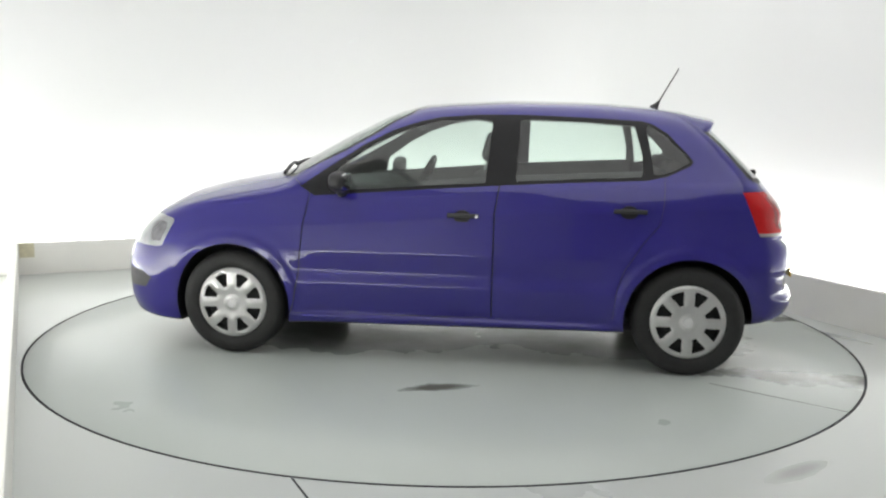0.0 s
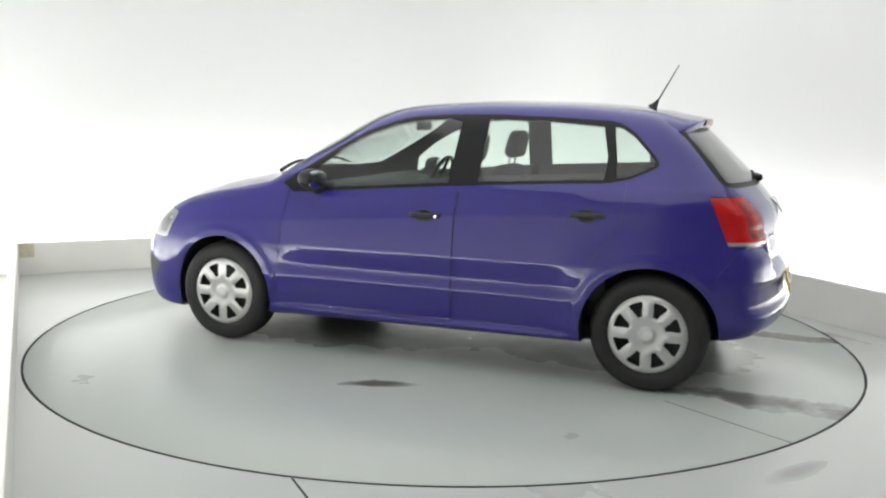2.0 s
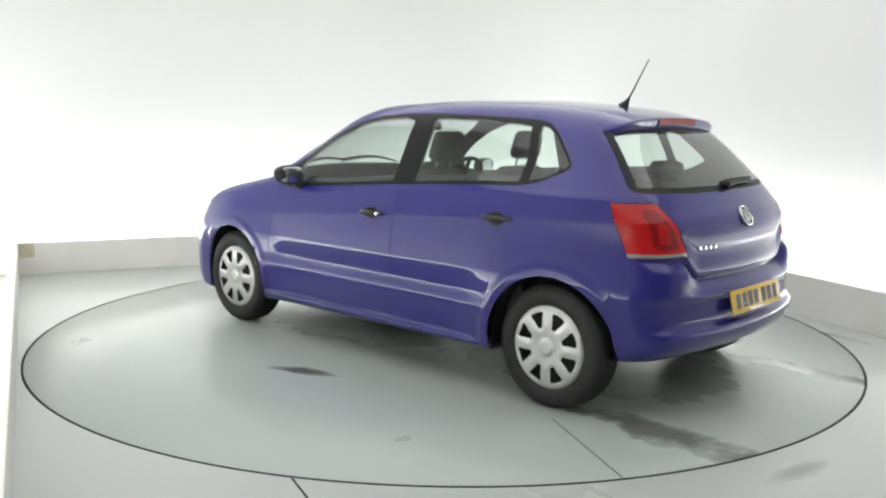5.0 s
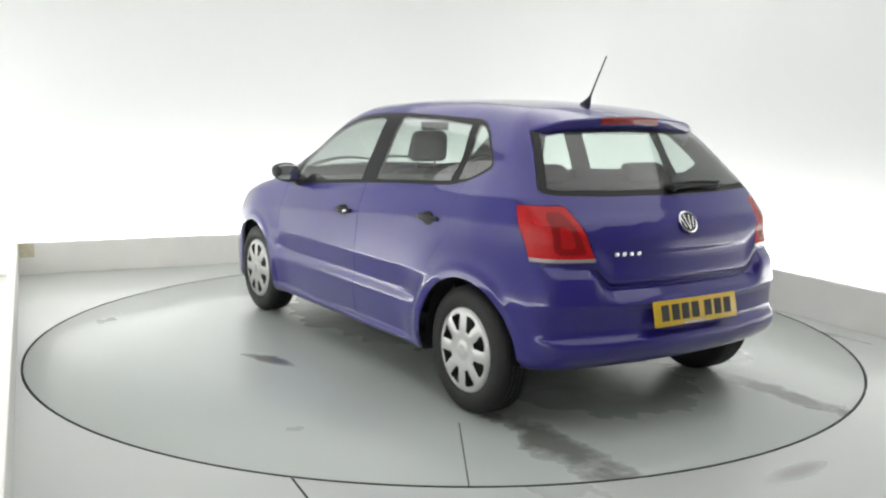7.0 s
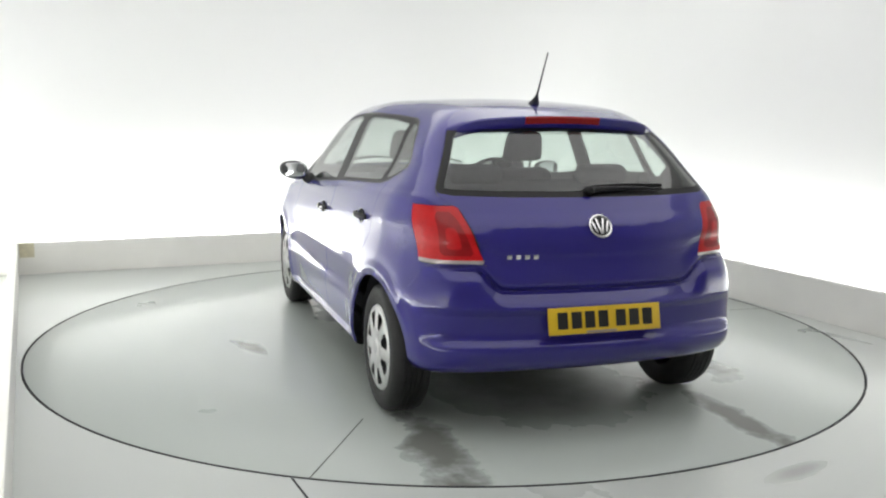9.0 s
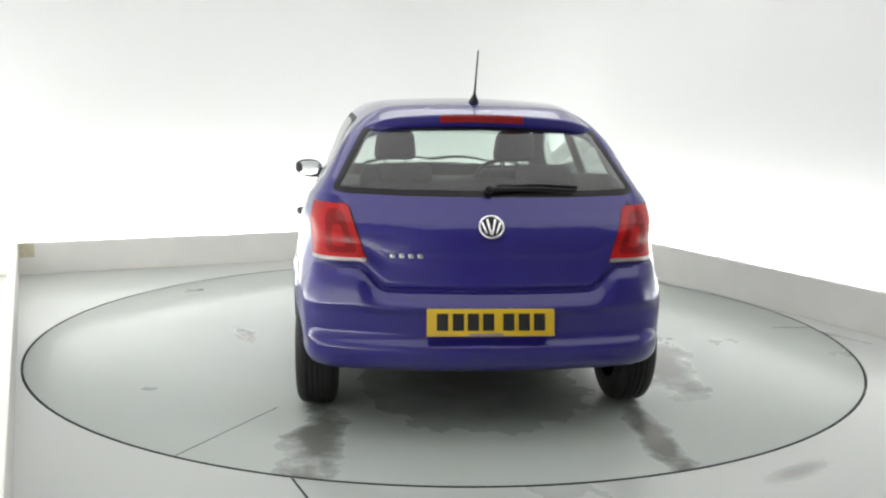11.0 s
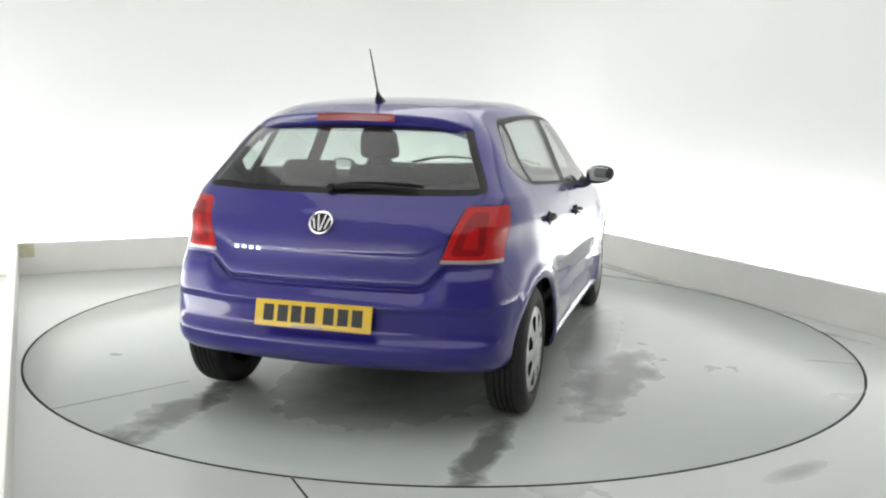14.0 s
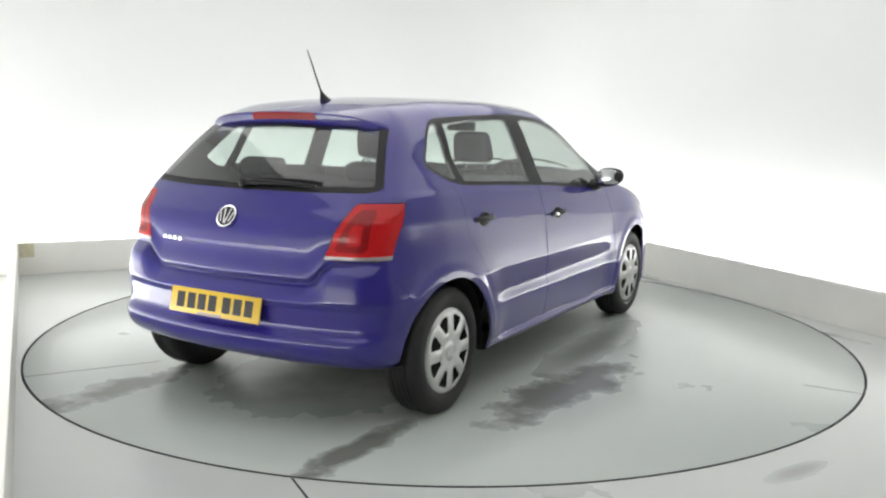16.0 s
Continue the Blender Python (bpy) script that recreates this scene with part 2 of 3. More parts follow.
def body_field(P):
    """Below zero inside the car body."""
    x, a, z = P[:, 0], np.abs(P[:, 1]), P[:, 2]
    belt, w = BELT(x), PLAN(x)
    up = np.maximum(z - belt + 0.16, 0)           # above the shoulder crease
    over = np.maximum(up - 0.16, 0)
    soft = 0.012 + 0.05 * ease((-x - 0.8) / 0.5)
    high = np.maximum(z - belt + 0.035, 0)        # above the shoulder edge under the windows
    lean = 0.22 * (np.sqrt(up * up + soft * soft) - soft) + (0.18 + 0.07 * ease((-x - 0.3) / 0.6)) * (np.sqrt(high * high + 0.0001) - 0.01) + 0.08 * over * over
    lean = lean + 0.007 * ease((z - belt + 0.05) / 0.04) * ease((-x - 0.85) / 0.4)      # ledge under the rear pillar
    ramp = np.clip(up / 0.30, 0, 1)
    lean = lean + TAPER(x) * ramp * ramp * (3 - 2 * ramp)
    mid = np.clip((0.95 - np.abs(x - 0.02)) / 0.2, 0, 1)
    y = w + FLANK(np.minimum(z, 0.865)) * (0.12 + 0.88 * mid) + SIDE(np.minimum(z, 0.865)) * (0.4 + 0.6 * ease((x + 1.5) / 0.5)) - lean
    for ax in (AXLE, -AXLE):
        r = np.hypot(x - ax, z - WHEEL_Z)
        y = y + (0.011 * bell(np.maximum(r - 0.365, 0), 0.028) + 0.015 * bell(np.maximum(r - 0.40, 0), 0.10)) * np.where(np.abs(x) > AXLE, ease((z - 0.38) / 0.24), ease((z - 0.2) / 0.1))
    y = y + 0.045 * ease((-x - 1.30) / 0.36) * ease((0.82 - z) / 0.26)      # bumper stands proud
    side = (a - y) * 0.93
    drop = 0.10 - 0.01 * np.clip((x - 0.9) / 0.5, 0, 1)
    top = (z - TOP(x + 0.10 * (a / 0.6) ** 2 * np.clip(x / 0.6, 0, 1)) + drop * a * a) * np.where((x > 0.2) & (x < 1.1), 0.87, 0.97)
    bow = 0.22 * a * a + 0.35 * np.maximum(a - 0.5, 0) ** 2
    lift = 0.095 * ease((a - 0.41) / 0.14) * ease((z - 0.54) / 0.16) * ease((0.92 - z) / 0.18)
    round_back = ease((-x - 1.52) / 0.24)        # the bumper's ledges die out towards the wheel
    tail = TAIL_CORNER(z - lift) * (1 - round_back) + TAIL(z - lift) * round_back
    rear = (tail + bow - x) * np.where(z > 0.9, 0.75, 0.97)
    front = x - (NOSE(z) - 0.22 * a * a - 1.3 * np.maximum(a - 0.5, 0) ** 2)
    under = UNDER(x) - z
    f = smax(side, top, np.where(x > 0.95, 0.045, 0.045 + 0.085 * np.clip((0.95 - x) / 0.3, 0, 1) + 0.05 * np.clip((-x - 0.9) / 0.4, 0, 1)))
    f = smax(f, rear, 0.07 + 0.015 * np.clip((z - 1.0) / 0.1, 0, 1))
    f = smax(f, front, 0.12)
    return smax(f, under, 0.03 + 0.07 * np.clip((-x - 1.3) / 0.2, 0, 1))


def gradient(P, e=0.004):
    g = np.empty_like(P)
    for k in range(3):
        d = np.zeros(3)
        d[k] = e
        g[:, k] = (body_field(P + d) - body_field(P - d)) / (2 * e)
    return g


def settle(P, times=3):
    for _ in range(times):
        g = gradient(P)
        P = P - g * (body_field(P) / np.maximum((g * g).sum(1), 0.05))[:, None]
    return P


def net(step=0.016):
    """A closed quad net over the body, from a lattice of cells."""
    lo, hi = np.array([-1.96, -0.91, 0.12]), np.array([2.12, 0.91, 1.50])
    n = np.ceil((hi - lo) / step).astype(int) + 1
    ax = [lo[k] + step * np.arange(n[k]) for k in range(3)]
    G = np.stack(np.meshgrid(*ax, indexing="ij"), -1).reshape(-1, 3)
    F = np.concatenate([body_field(c) for c in np.array_split(G, 8)]).reshape(n)
    S = F < 0
    m = n - 1
    total = np.zeros(m)
    for d in np.ndindex(2, 2, 2):
        total += S[d[0]:d[0] + m[0], d[1]:d[1] + m[1], d[2]:d[2] + m[2]]
    mixed = (total > 0) & (total < 8)
    index = -np.ones(m, int)
    index[mixed] = np.arange(mixed.sum())
    cells = np.argwhere(mixed)
    V = lo + step * (cells + 0.5)
    V = settle(V, 6)
    quads = []
    for k in range(3):
        i, j = (k + 1) % 3, (k + 2) % 3
        a = [slice(None)] * 3
        b = [slice(None)] * 3
        a[k], b[k] = slice(0, -1), slice(1, None)
        sa, sb = S[tuple(a)], S[tuple(b)]
        E = np.argwhere(sa != sb)
        E = E[(E[:, i] > 0) & (E[:, j] > 0) & (E[:, i] < m[i]) & (E[:, j] < m[j])]
        flip = sa[tuple(E.T)]
        q = []
        for di, dj in ((-1, -1), (0, -1), (0, 0), (-1, 0)):
            c = E.copy()
            c[:, i] += di
            c[:, j] += dj
            q.append(index[tuple(c.T)])
        q = np.stack(q, 1)
        q[~flip] = q[~flip][:, ::-1]
        quads.append(q)
    Q = np.concatenate(quads)
    T = np.concatenate([Q[:, [0, 1, 2]], Q[:, [0, 2, 3]]])
    return V, T


class Skin:
    """The body's skin as triangles, cut along lines and sorted into panels."""

    def __init__(self, step):
        self.V, self.T = net(step)
        self.L = np.zeros(len(self.T), int)
        self.names = ["shell"]

    def mid(self):
        return self.V[self.T].mean(1)

    def cut(self, field, mask=None):
        g = field(self.V)
        g = np.where(np.abs(g) < 1e-5, 1e-5, g)
        s = g > 0
        st = s[self.T]
        c = st.sum(1)
        hot = (c > 0) & (c < 3)
        if mask is not None:
            hot &= mask
        if not hot.any():
            return
        t, st, lab = self.T[hot], st[hot], self.L[hot]
        alone = np.where((st.sum(1) == 1)[:, None], st, ~st).argmax(1)
        r = np.arange(len(t))
        a, b, d = t[r, alone], t[r, (alone + 1) % 3], t[r, (alone + 2) % 3]
        pairs = np.concatenate([np.stack([a, b], 1), np.stack([a, d], 1)])
        pairs.sort(1)
        uniq, inv = np.unique(pairs, axis=0, return_inverse=True)
        inv = inv.ravel()
        w = g[uniq[:, 0]] / (g[uniq[:, 0]] - g[uniq[:, 1]])
        P = self.V[uniq[:, 0]] + (self.V[uniq[:, 1]] - self.V[uniq[:, 0]]) * w[:, None]
        ids = len(self.V) + inv
        self.V = np.concatenate([self.V, P])
        ab, ad = ids[:len(t)], ids[len(t):]
        self.T = np.concatenate([self.T[~hot], np.stack([a, ab, ad], 1), np.stack([ab, b, d], 1), np.stack([ab, d, ad], 1)])
        self.L = np.concatenate([self.L[~hot], lab, lab, lab])

    def region(self, name, field, where=None, over=("shell",)):
        """Cut along field = 0 and give the inside, where it belongs to one of the panels in over, the name."""
        def allowed():
            ok = np.isin(self.L, [self.names.index(o) for o in over if o in self.names])
            return ok & where(self.mid()) if where else ok
        self.cut(field, allowed())
        if name not in self.names:
            self.names.append(name)
        pick = allowed() & (field(self.mid()) > 0)
        self.L[pick] = self.names.index(name)

    def seam(self, field, where=None, over=("shell",), width=0.0028):
        self.region("gap", lambda P: width - np.abs(field(P)), where, over)

    def take(self, name, side=0, inset=0.0):
        pick = self.L == self.names.index(name)
        if side:
            pick &= self.mid()[:, 1] * side > 0
        T = self.T[pick]
        used, inv = np.unique(T, return_inverse=True)
        T = inv.reshape(-1, 3)
        V = self.V[used]
        N = gradient(V)
        N /= np.linalg.norm(N, axis=1)[:, None]
        return V - N * inset, T, N


def skin_part(name, V, T, N, m, parent, label="", rim=0.0):
    """A panel from the skin; rim turns its free edges inwards to give it thickness."""
    if rim:
        e = np.concatenate([T[:, [0, 1]], T[:, [1, 2]], T[:, [2, 0]]])
        key = np.sort(e, 1)
        _, first, count = np.unique(key, axis=0, return_index=True, return_counts=True)
        free = e[first[count == 1]]
        ids, inv = np.unique(free, return_inverse=True)
        inv = inv.reshape(-1, 2) + len(V)
        V = np.concatenate([V, V[ids] - N[ids] * rim])
        N = np.concatenate([N, N[ids]])
        T = np.concatenate([T, np.stack([free[:, 1], free[:, 0], inv[:, 0]], 1), np.stack([free[:, 1], inv[:, 0], inv[:, 1]], 1)])
    me = bpy.data.meshes.new(name)
    me.from_pydata(V.tolist(), [], T.tolist())
    me.materials.append(m)
    me.shade_smooth()
    me.normals_split_custom_set_from_vertices(N.tolist())
    ob = new(name, me)
    ob.parent = parent
    if label:
        tagged(ob, label)
    return ob


def polygon(points, axes=(0, 2)):
    """Signed distance to a polygon in a side (x, z), rear (|y|, z) or top (x, |y|) view; above zero inside."""
    p = np.array(points, float)
    q = np.roll(p, -1, 0)
    def field(P):
        X = np.abs(P[:, axes[0]]) if axes[0] == 1 else P[:, axes[0]]
        Y = np.abs(P[:, axes[1]]) if axes[1] == 1 else P[:, axes[1]]
        best = np.full(len(P), 1e9)
        inside = np.zeros(len(P), bool)
        for (ax, ay), (bx, by) in zip(p, q):
            dx, dy = bx - ax, by - ay
            t = np.clip(((X - ax) * dx + (Y - ay) * dy) / (dx * dx + dy * dy + 1e-12), 0, 1)
            best = np.minimum(best, np.hypot(X - ax - t * dx, Y - ay - t * dy))
            inside ^= ((ay > Y) != (by > Y)) & (X < (by - ay and (bx - ax) * (Y - ay) / (by - ay)) + ax)
        return np.where(inside, best, -best)
    return field


def floor_paint(name, patches, dull, bright):
    """Grey-green floor paint, dull with polished areas, and dark marks of wet, stain and painted-in car shade (x, y,
    length, width, turn, strength).
    """
    m, nt, b = material(name)
    co = nt.nodes.new("ShaderNodeTexCoord")
    L = nt.links.new
    big = node(nt, "ShaderNodeTexNoise", Scale=0.9, Detail=5.0, Roughness=0.55)
    fine = node(nt, "ShaderNodeTexNoise", Scale=60.0, Detail=4.0)
    for n in (big, fine):
        L(co.outputs["Object"], n.inputs["Vector"])
    mix = nt.nodes.new("ShaderNodeMix")
    mix.data_type = "RGBA"
    mix.inputs[6].default_value = (*dull, 1)
    mix.inputs[7].default_value = (*bright, 1)
    blend = nt.nodes.new("ShaderNodeMath")
    blend.operation = "MULTIPLY_ADD"
    grain = node(nt, "ShaderNodeTexNoise", Scale=140.0, Detail=3.0)
    L(co.outputs["Object"], grain.inputs["Vector"])
    half = nt.nodes.new("ShaderNodeMath")
    half.operation = "MULTIPLY"
    half.inputs[1].default_value = 0.1
    L(big.outputs["Fac"], half.inputs[0])
    L(grain.outputs["Fac"], blend.inputs[0])
    blend.inputs[1].default_value = 0.9
    L(half.outputs[0], blend.inputs[2])
    L(blend.outputs[0], mix.inputs[0])
    wet_shade = None
    edge = node(nt, "ShaderNodeTexNoise", Scale=5.0, Detail=5.0, Roughness=0.55)
    L(co.outputs["Object"], edge.inputs["Vector"])
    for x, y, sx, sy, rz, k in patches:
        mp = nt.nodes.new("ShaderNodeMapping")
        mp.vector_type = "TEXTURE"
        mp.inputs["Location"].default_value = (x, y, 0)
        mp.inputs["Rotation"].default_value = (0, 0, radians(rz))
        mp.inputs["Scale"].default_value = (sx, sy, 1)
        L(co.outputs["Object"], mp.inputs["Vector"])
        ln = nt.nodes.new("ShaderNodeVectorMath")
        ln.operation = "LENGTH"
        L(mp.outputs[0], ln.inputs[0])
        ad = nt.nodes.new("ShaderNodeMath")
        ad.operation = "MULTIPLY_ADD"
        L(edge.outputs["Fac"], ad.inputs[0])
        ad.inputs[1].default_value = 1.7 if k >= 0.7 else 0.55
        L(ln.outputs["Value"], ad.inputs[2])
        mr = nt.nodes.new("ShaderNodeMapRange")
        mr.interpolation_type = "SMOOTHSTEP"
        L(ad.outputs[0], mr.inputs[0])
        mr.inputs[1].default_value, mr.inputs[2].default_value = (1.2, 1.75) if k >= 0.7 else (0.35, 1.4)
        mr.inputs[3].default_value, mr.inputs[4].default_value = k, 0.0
        if wet_shade is None:
            wet_shade = mr.outputs[0]
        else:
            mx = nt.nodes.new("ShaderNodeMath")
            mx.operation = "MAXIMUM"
            L(wet_shade, mx.inputs[0]), L(mr.outputs[0], mx.inputs[1])
            wet_shade = mx.outputs[0]
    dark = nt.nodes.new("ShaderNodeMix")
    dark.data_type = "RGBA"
    L(wet_shade, dark.inputs[0])
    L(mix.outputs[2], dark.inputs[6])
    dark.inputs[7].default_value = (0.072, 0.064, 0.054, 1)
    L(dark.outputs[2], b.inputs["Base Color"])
    rg = nt.nodes.new("ShaderNodeMapRange")
    rg.inputs[3].default_value, rg.inputs[4].default_value = 0.24, 0.34
    L(big.outputs["Fac"], rg.inputs[0])
    gloss = nt.nodes.new("ShaderNodeMix")
    L(wet_shade, gloss.inputs[0])
    L(rg.outputs[0], gloss.inputs[2])
    gloss.inputs[3].default_value = 0.09
    L(gloss.outputs[0], b.inputs["Roughness"])
    b.inputs["Specular IOR Level"].default_value = 0.5
    bp = node(nt, "ShaderNodeBump", Strength=0.12, Distance=0.002)
    L(fine.outputs["Fac"], bp.inputs["Height"])
    L(bp.outputs["Normal"], b.inputs["Normal"])
    return m


FLOOR = floor_paint("grey_floor_paint", [(2.0, -2.0, 0.5, 0.08, 60, 0.35), (0.3, -2.6, 0.25, 0.06, 10, 0.4), (2.36, 1.5, 1.3, 0.07, 90, 0.42), (2.15, 0.7, 0.45, 0.05, 78, 0.32), (1.6, 2.2, 0.6, 0.05, 160, 0.22), (2.2, -0.9, 0.5, 0.06, 100, 0.3)], (0.475, 0.50, 0.478), (0.525, 0.55, 0.525))
# marks along the car's right: wet stains, deepened for its dark reflection
# the two broad marks under the car: brown stains plus its shadow, coloured in
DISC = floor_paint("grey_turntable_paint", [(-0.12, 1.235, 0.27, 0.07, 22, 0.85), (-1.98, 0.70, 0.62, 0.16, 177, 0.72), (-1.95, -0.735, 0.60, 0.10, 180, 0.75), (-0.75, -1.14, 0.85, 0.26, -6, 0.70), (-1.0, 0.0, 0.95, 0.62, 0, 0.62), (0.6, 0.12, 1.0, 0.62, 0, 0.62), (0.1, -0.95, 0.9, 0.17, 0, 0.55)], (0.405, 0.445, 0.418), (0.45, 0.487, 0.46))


def turntable():
    table = empty("turntable", "round grey turntable flush with the studio floor", "turntable")
    bm = fresh()
    add_ring(bm, [(0.0001, 0.0), (0.8, 0.0), (1.6, 0.0), (TABLE_R - 0.014, 0.0), (TABLE_R - 0.011, -0.002), (TABLE_R - 0.011, -0.1), (0.0001, -0.1)], 192, "z")
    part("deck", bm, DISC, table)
    bm = fresh()
    add_ring(bm, [(TABLE_R - 0.010, -0.02), (TABLE_R - 0.010, 0.0015), (TABLE_R - 0.002, 0.0015), (TABLE_R - 0.002, -0.02)], 192, "z", closed=True)
    part("rim", bm, GAP, table, "dark worn rim of the turntable")
    for a, r0 in JOINTS:
        bm = fresh()
        add_box(bm, (r0, -0.003, 0.0), (TABLE_R - 0.014, 0.003, 0.0008), 0.0, pose(0, 0, 0, 0, 0, a))
        part("deck_joint", bm, JOINT, table, "dark joint between deck plates", False)
    return table


JOINTS = ((149.1, 1.75), (-90.5, 2.15))          # degrees, inner radius


# ---------------------------------------------------------------- car
def half_planes(*planes):
    """Above zero where all of n.P + d are, with |y| for y."""
    def field(P):
        Q = np.stack([P[:, 0], np.abs(P[:, 1]), P[:, 2]], 1)
        return np.min([Q @ np.array(n, float) + d for n, d in planes], 0)
    return field


def shifted(field, by):
    return lambda P: field(P) - by


def panel(skin, name, field, where=None, gap=0.0038):
    skin.region("gap", field, where)
    skin.region(name, shifted(field, gap), where, over=("gap",))


GATE_X = -1.27
DLO = [(0.862, 0.945), (0.775, 0.897), (0.581, 0.912), (0.208, 0.943), (-0.218, 0.976), (-0.574, 0.998), (-1.0, 1.020), (-1.10, 1.042), (-1.222, 1.098), (-1.236, 1.118), (-1.215, 1.150), (-1.105, 1.262), (-1.03, 1.310), (-0.97, 1.326), (-0.68, 1.340), (-0.35, 1.350), (-0.10, 1.347), (0.10, 1.332), (0.22, 1.307), (0.37, 1.255), (0.53, 1.172), (0.70, 1.060)]
FRONT_PANE = [(0.695, 0.925), (0.581, 0.932), (0.208, 0.962), (-0.155, 0.990), (-0.178, 1.310), (-0.10, 1.325), (0.09, 1.312), (0.21, 1.288), (0.355, 1.238), (0.51, 1.157), (0.655, 1.050)]
REAR_PANE = [(-0.315, 1.000), (-0.574, 1.016), (-0.975, 1.037), (-0.975, 1.15), (-0.935, 1.300), (-0.68, 1.320), (-0.40, 1.327), (-0.33, 1.322)]
QUARTER_PANE = [(-1.035, 1.047), (-1.10, 1.058), (-1.208, 1.107), (-1.219, 1.120), (-1.198, 1.150), (-1.095, 1.253), (-1.025, 1.297), (-0.990, 1.300), (-1.02, 1.15)]


def build_skin():
    s = Skin(0.0135)
    flank = lambda M: np.abs(M[:, 1]) > 0.42
    for ax in (AXLE, -AXLE):
        s.region("arch", lambda P, ax=ax: ARCH_R - np.hypot(P[:, 0] - ax, P[:, 2] - WHEEL_Z), flank)
    s.region("underside", lambda P: UNDER(P[:, 0]) + 0.012 - P[:, 2])
    # glass
    s.region("frame", polygon(DLO), flank)
    for name, pts in (("front_pane", FRONT_PANE), ("rear_pane", REAR_PANE), ("quarter_pane", QUARTER_PANE)):
        s.region(name, polygon(pts), flank, over=("frame",))
    ws = [(1.13, -0.1), (1.12, 0.2), (1.05, 0.48), (0.93, 0.655), (0.80, 0.66), (0.45, 0.60), (0.27, 0.53), (0.23, 0.3), (0.21, -0.1)]
    s.region("screen_border", polygon(ws, (0, 1)), lambda M: (M[:, 2] > 0.93) & (M[:, 0] > 0.1))
    s.region("windscreen", shifted(polygon(ws, (0, 1)), 0.022), lambda M: (M[:, 2] > 0.93) & (M[:, 0] > 0.1), over=("screen_border",))
    rw = [(-0.1, 1.005), (0.35, 1.006), (0.60, 1.012), (0.645, 1.022), (0.646, 1.04), (0.526, 1.270), (0.49, 1.300), (-0.1, 1.315)]
    tail = lambda M: M[:, 0] < GATE_X
    s.region("gate_border", polygon(rw, (1, 2)), tail)
    s.region("gate_pane", shifted(polygon(rw, (1, 2)), 0.025), tail, over=("gate_border",))
    # tail lights
    light = half_planes(((0, 0, -1), 0.976), ((0, 0, 1), -0.742), ((-1, 0, 0.43), -1.902), ((0, 1, -0.36), -0.232), ((0, 0.573, -0.82), 0.460), ((-0.5, 0, -0.86), 0.115), ((0, 0.75, 0.66), -0.872))
    panel(s, "tail_light", light, tail, 0.004)
    s.region("reverse_lens", lambda P: 0.761 - P[:, 2], tail, over=("tail_light",))
    inner = polygon([(0.545, 0.79), (0.56, 0.778), (0.66, 0.778), (0.672, 0.79), (0.678, 0.93), (0.666, 0.95), (0.622, 0.95), (0.602, 0.93)], (1, 2))
    s.region("lens_core", inner, lambda M: (M[:, 0] < -1.50), over=("tail_light",))
    block = polygon([(0.590, 0.812), (0.598, 0.804), (0.640, 0.804), (0.648, 0.812), (0.650, 0.880), (0.642, 0.890), (0.618, 0.890), (0.609, 0.880)], (1, 2))
    s.region("lens_block", block, lambda M: (M[:, 0] < -1.50), over=("lens_core",))
    gate = [(-0.1, 0.631), (0.20, 0.632), (0.41, 0.638), (0.445, 0.650), (0.475, 0.68), (0.499, 0.745), (0.578, 0.955), (0.625, 0.99), (0.645, 1.005), (0.652, 1.025), (0.650, 1.04), (0.529, 1.272), (0.493, 1.303), (-0.1, 1.318)]
    panel(s, "tailgate_skin", polygon(gate, (1, 2)), tail)
    panel(s, "rear_bumper", polygon([(-1.645, 0.742), (-1.545, 0.60), (-1.50, 0.50), (-1.46, 0.1), (-2.2, 0.1), (-2.2, 0.742)]))
    # front
    lamp = polygon([(2.2, 0.585), (1.70, 0.582), (1.65, 0.590), (1.575, 0.738), (1.595, 0.752), (1.68, 0.762), (2.2, 0.75)])
    panel(s, "headlight", lamp, lambda M: (np.abs(M[:, 1]) > 0.40) & (M[:, 0] > 1.4))
    s.region("lamp_core", polygon([(1.735, 0.615), (1.665, 0.615), (1.625, 0.70), (1.635, 0.725), (1.70, 0.728), (1.745, 0.715)]), None, over=("headlight",))
    grille = polygon([(2.3, 0.455), (1.80, 0.44), (1.735, 0.405), (1.775, 0.345), (2.3, 0.325)])
    s.region("grille", grille, lambda M: M[:, 0] > 1.6)
    panel(s, "front_bumper", polygon([(1.665, 0.592), (1.55, 0.47), (1.50, 0.1), (2.3, 0.1), (2.3, 0.66), (1.9, 0.592)]))
    panel(s, "bonnet", polygon([(1.93, -0.1), (1.925, 0.35), (1.86, 0.52), (1.70, 0.635), (1.4, 0.685), (1.05, 0.70), (0.955, 0.665), (1.07, 0.48), (1.14, 0.2), (1.15, -0.1)], (0, 1)), lambda M: M[:, 2] > 0.66)
    door = [(0.803, 0.92), (0.815, 0.83), (0.834, 0.73), (0.849, 0.48), (0.880, 0.30), (0.90, 0.252)]
    rear = [(-1.092, 1.045), (-1.088, 0.90), (-1.070, 0.795), (-0.985, 0.695), (-0.90, 0.56), (-0.862, 0.45), (-0.845, 0.292)]
    mid = [(-0.232, 0.99), (-0.21, 0.83), (-0.207, 0.268)]
    panel(s, "front_wing", polygon([(2.2, 1.2), (0.93, 1.0), *door, (0.90, 0.1), (2.2, 0.1)]), lambda M: (np.abs(M[:, 1]) > 0.42) & (M[:, 2] < 0.99) & (M[:, 0] > 0.79))
    panel(s, "front_door_skin", polygon([*door[::-1], (0.86, 0.96), (0.6, 0.96), (-0.1, 1.0), *mid]), flank)
    panel(s, "rear_door_skin", polygon([*mid[::-1], (-0.3, 1.02), (-0.9, 1.05), *rear]), flank)
    s.V = settle(s.V, 2)
    return s


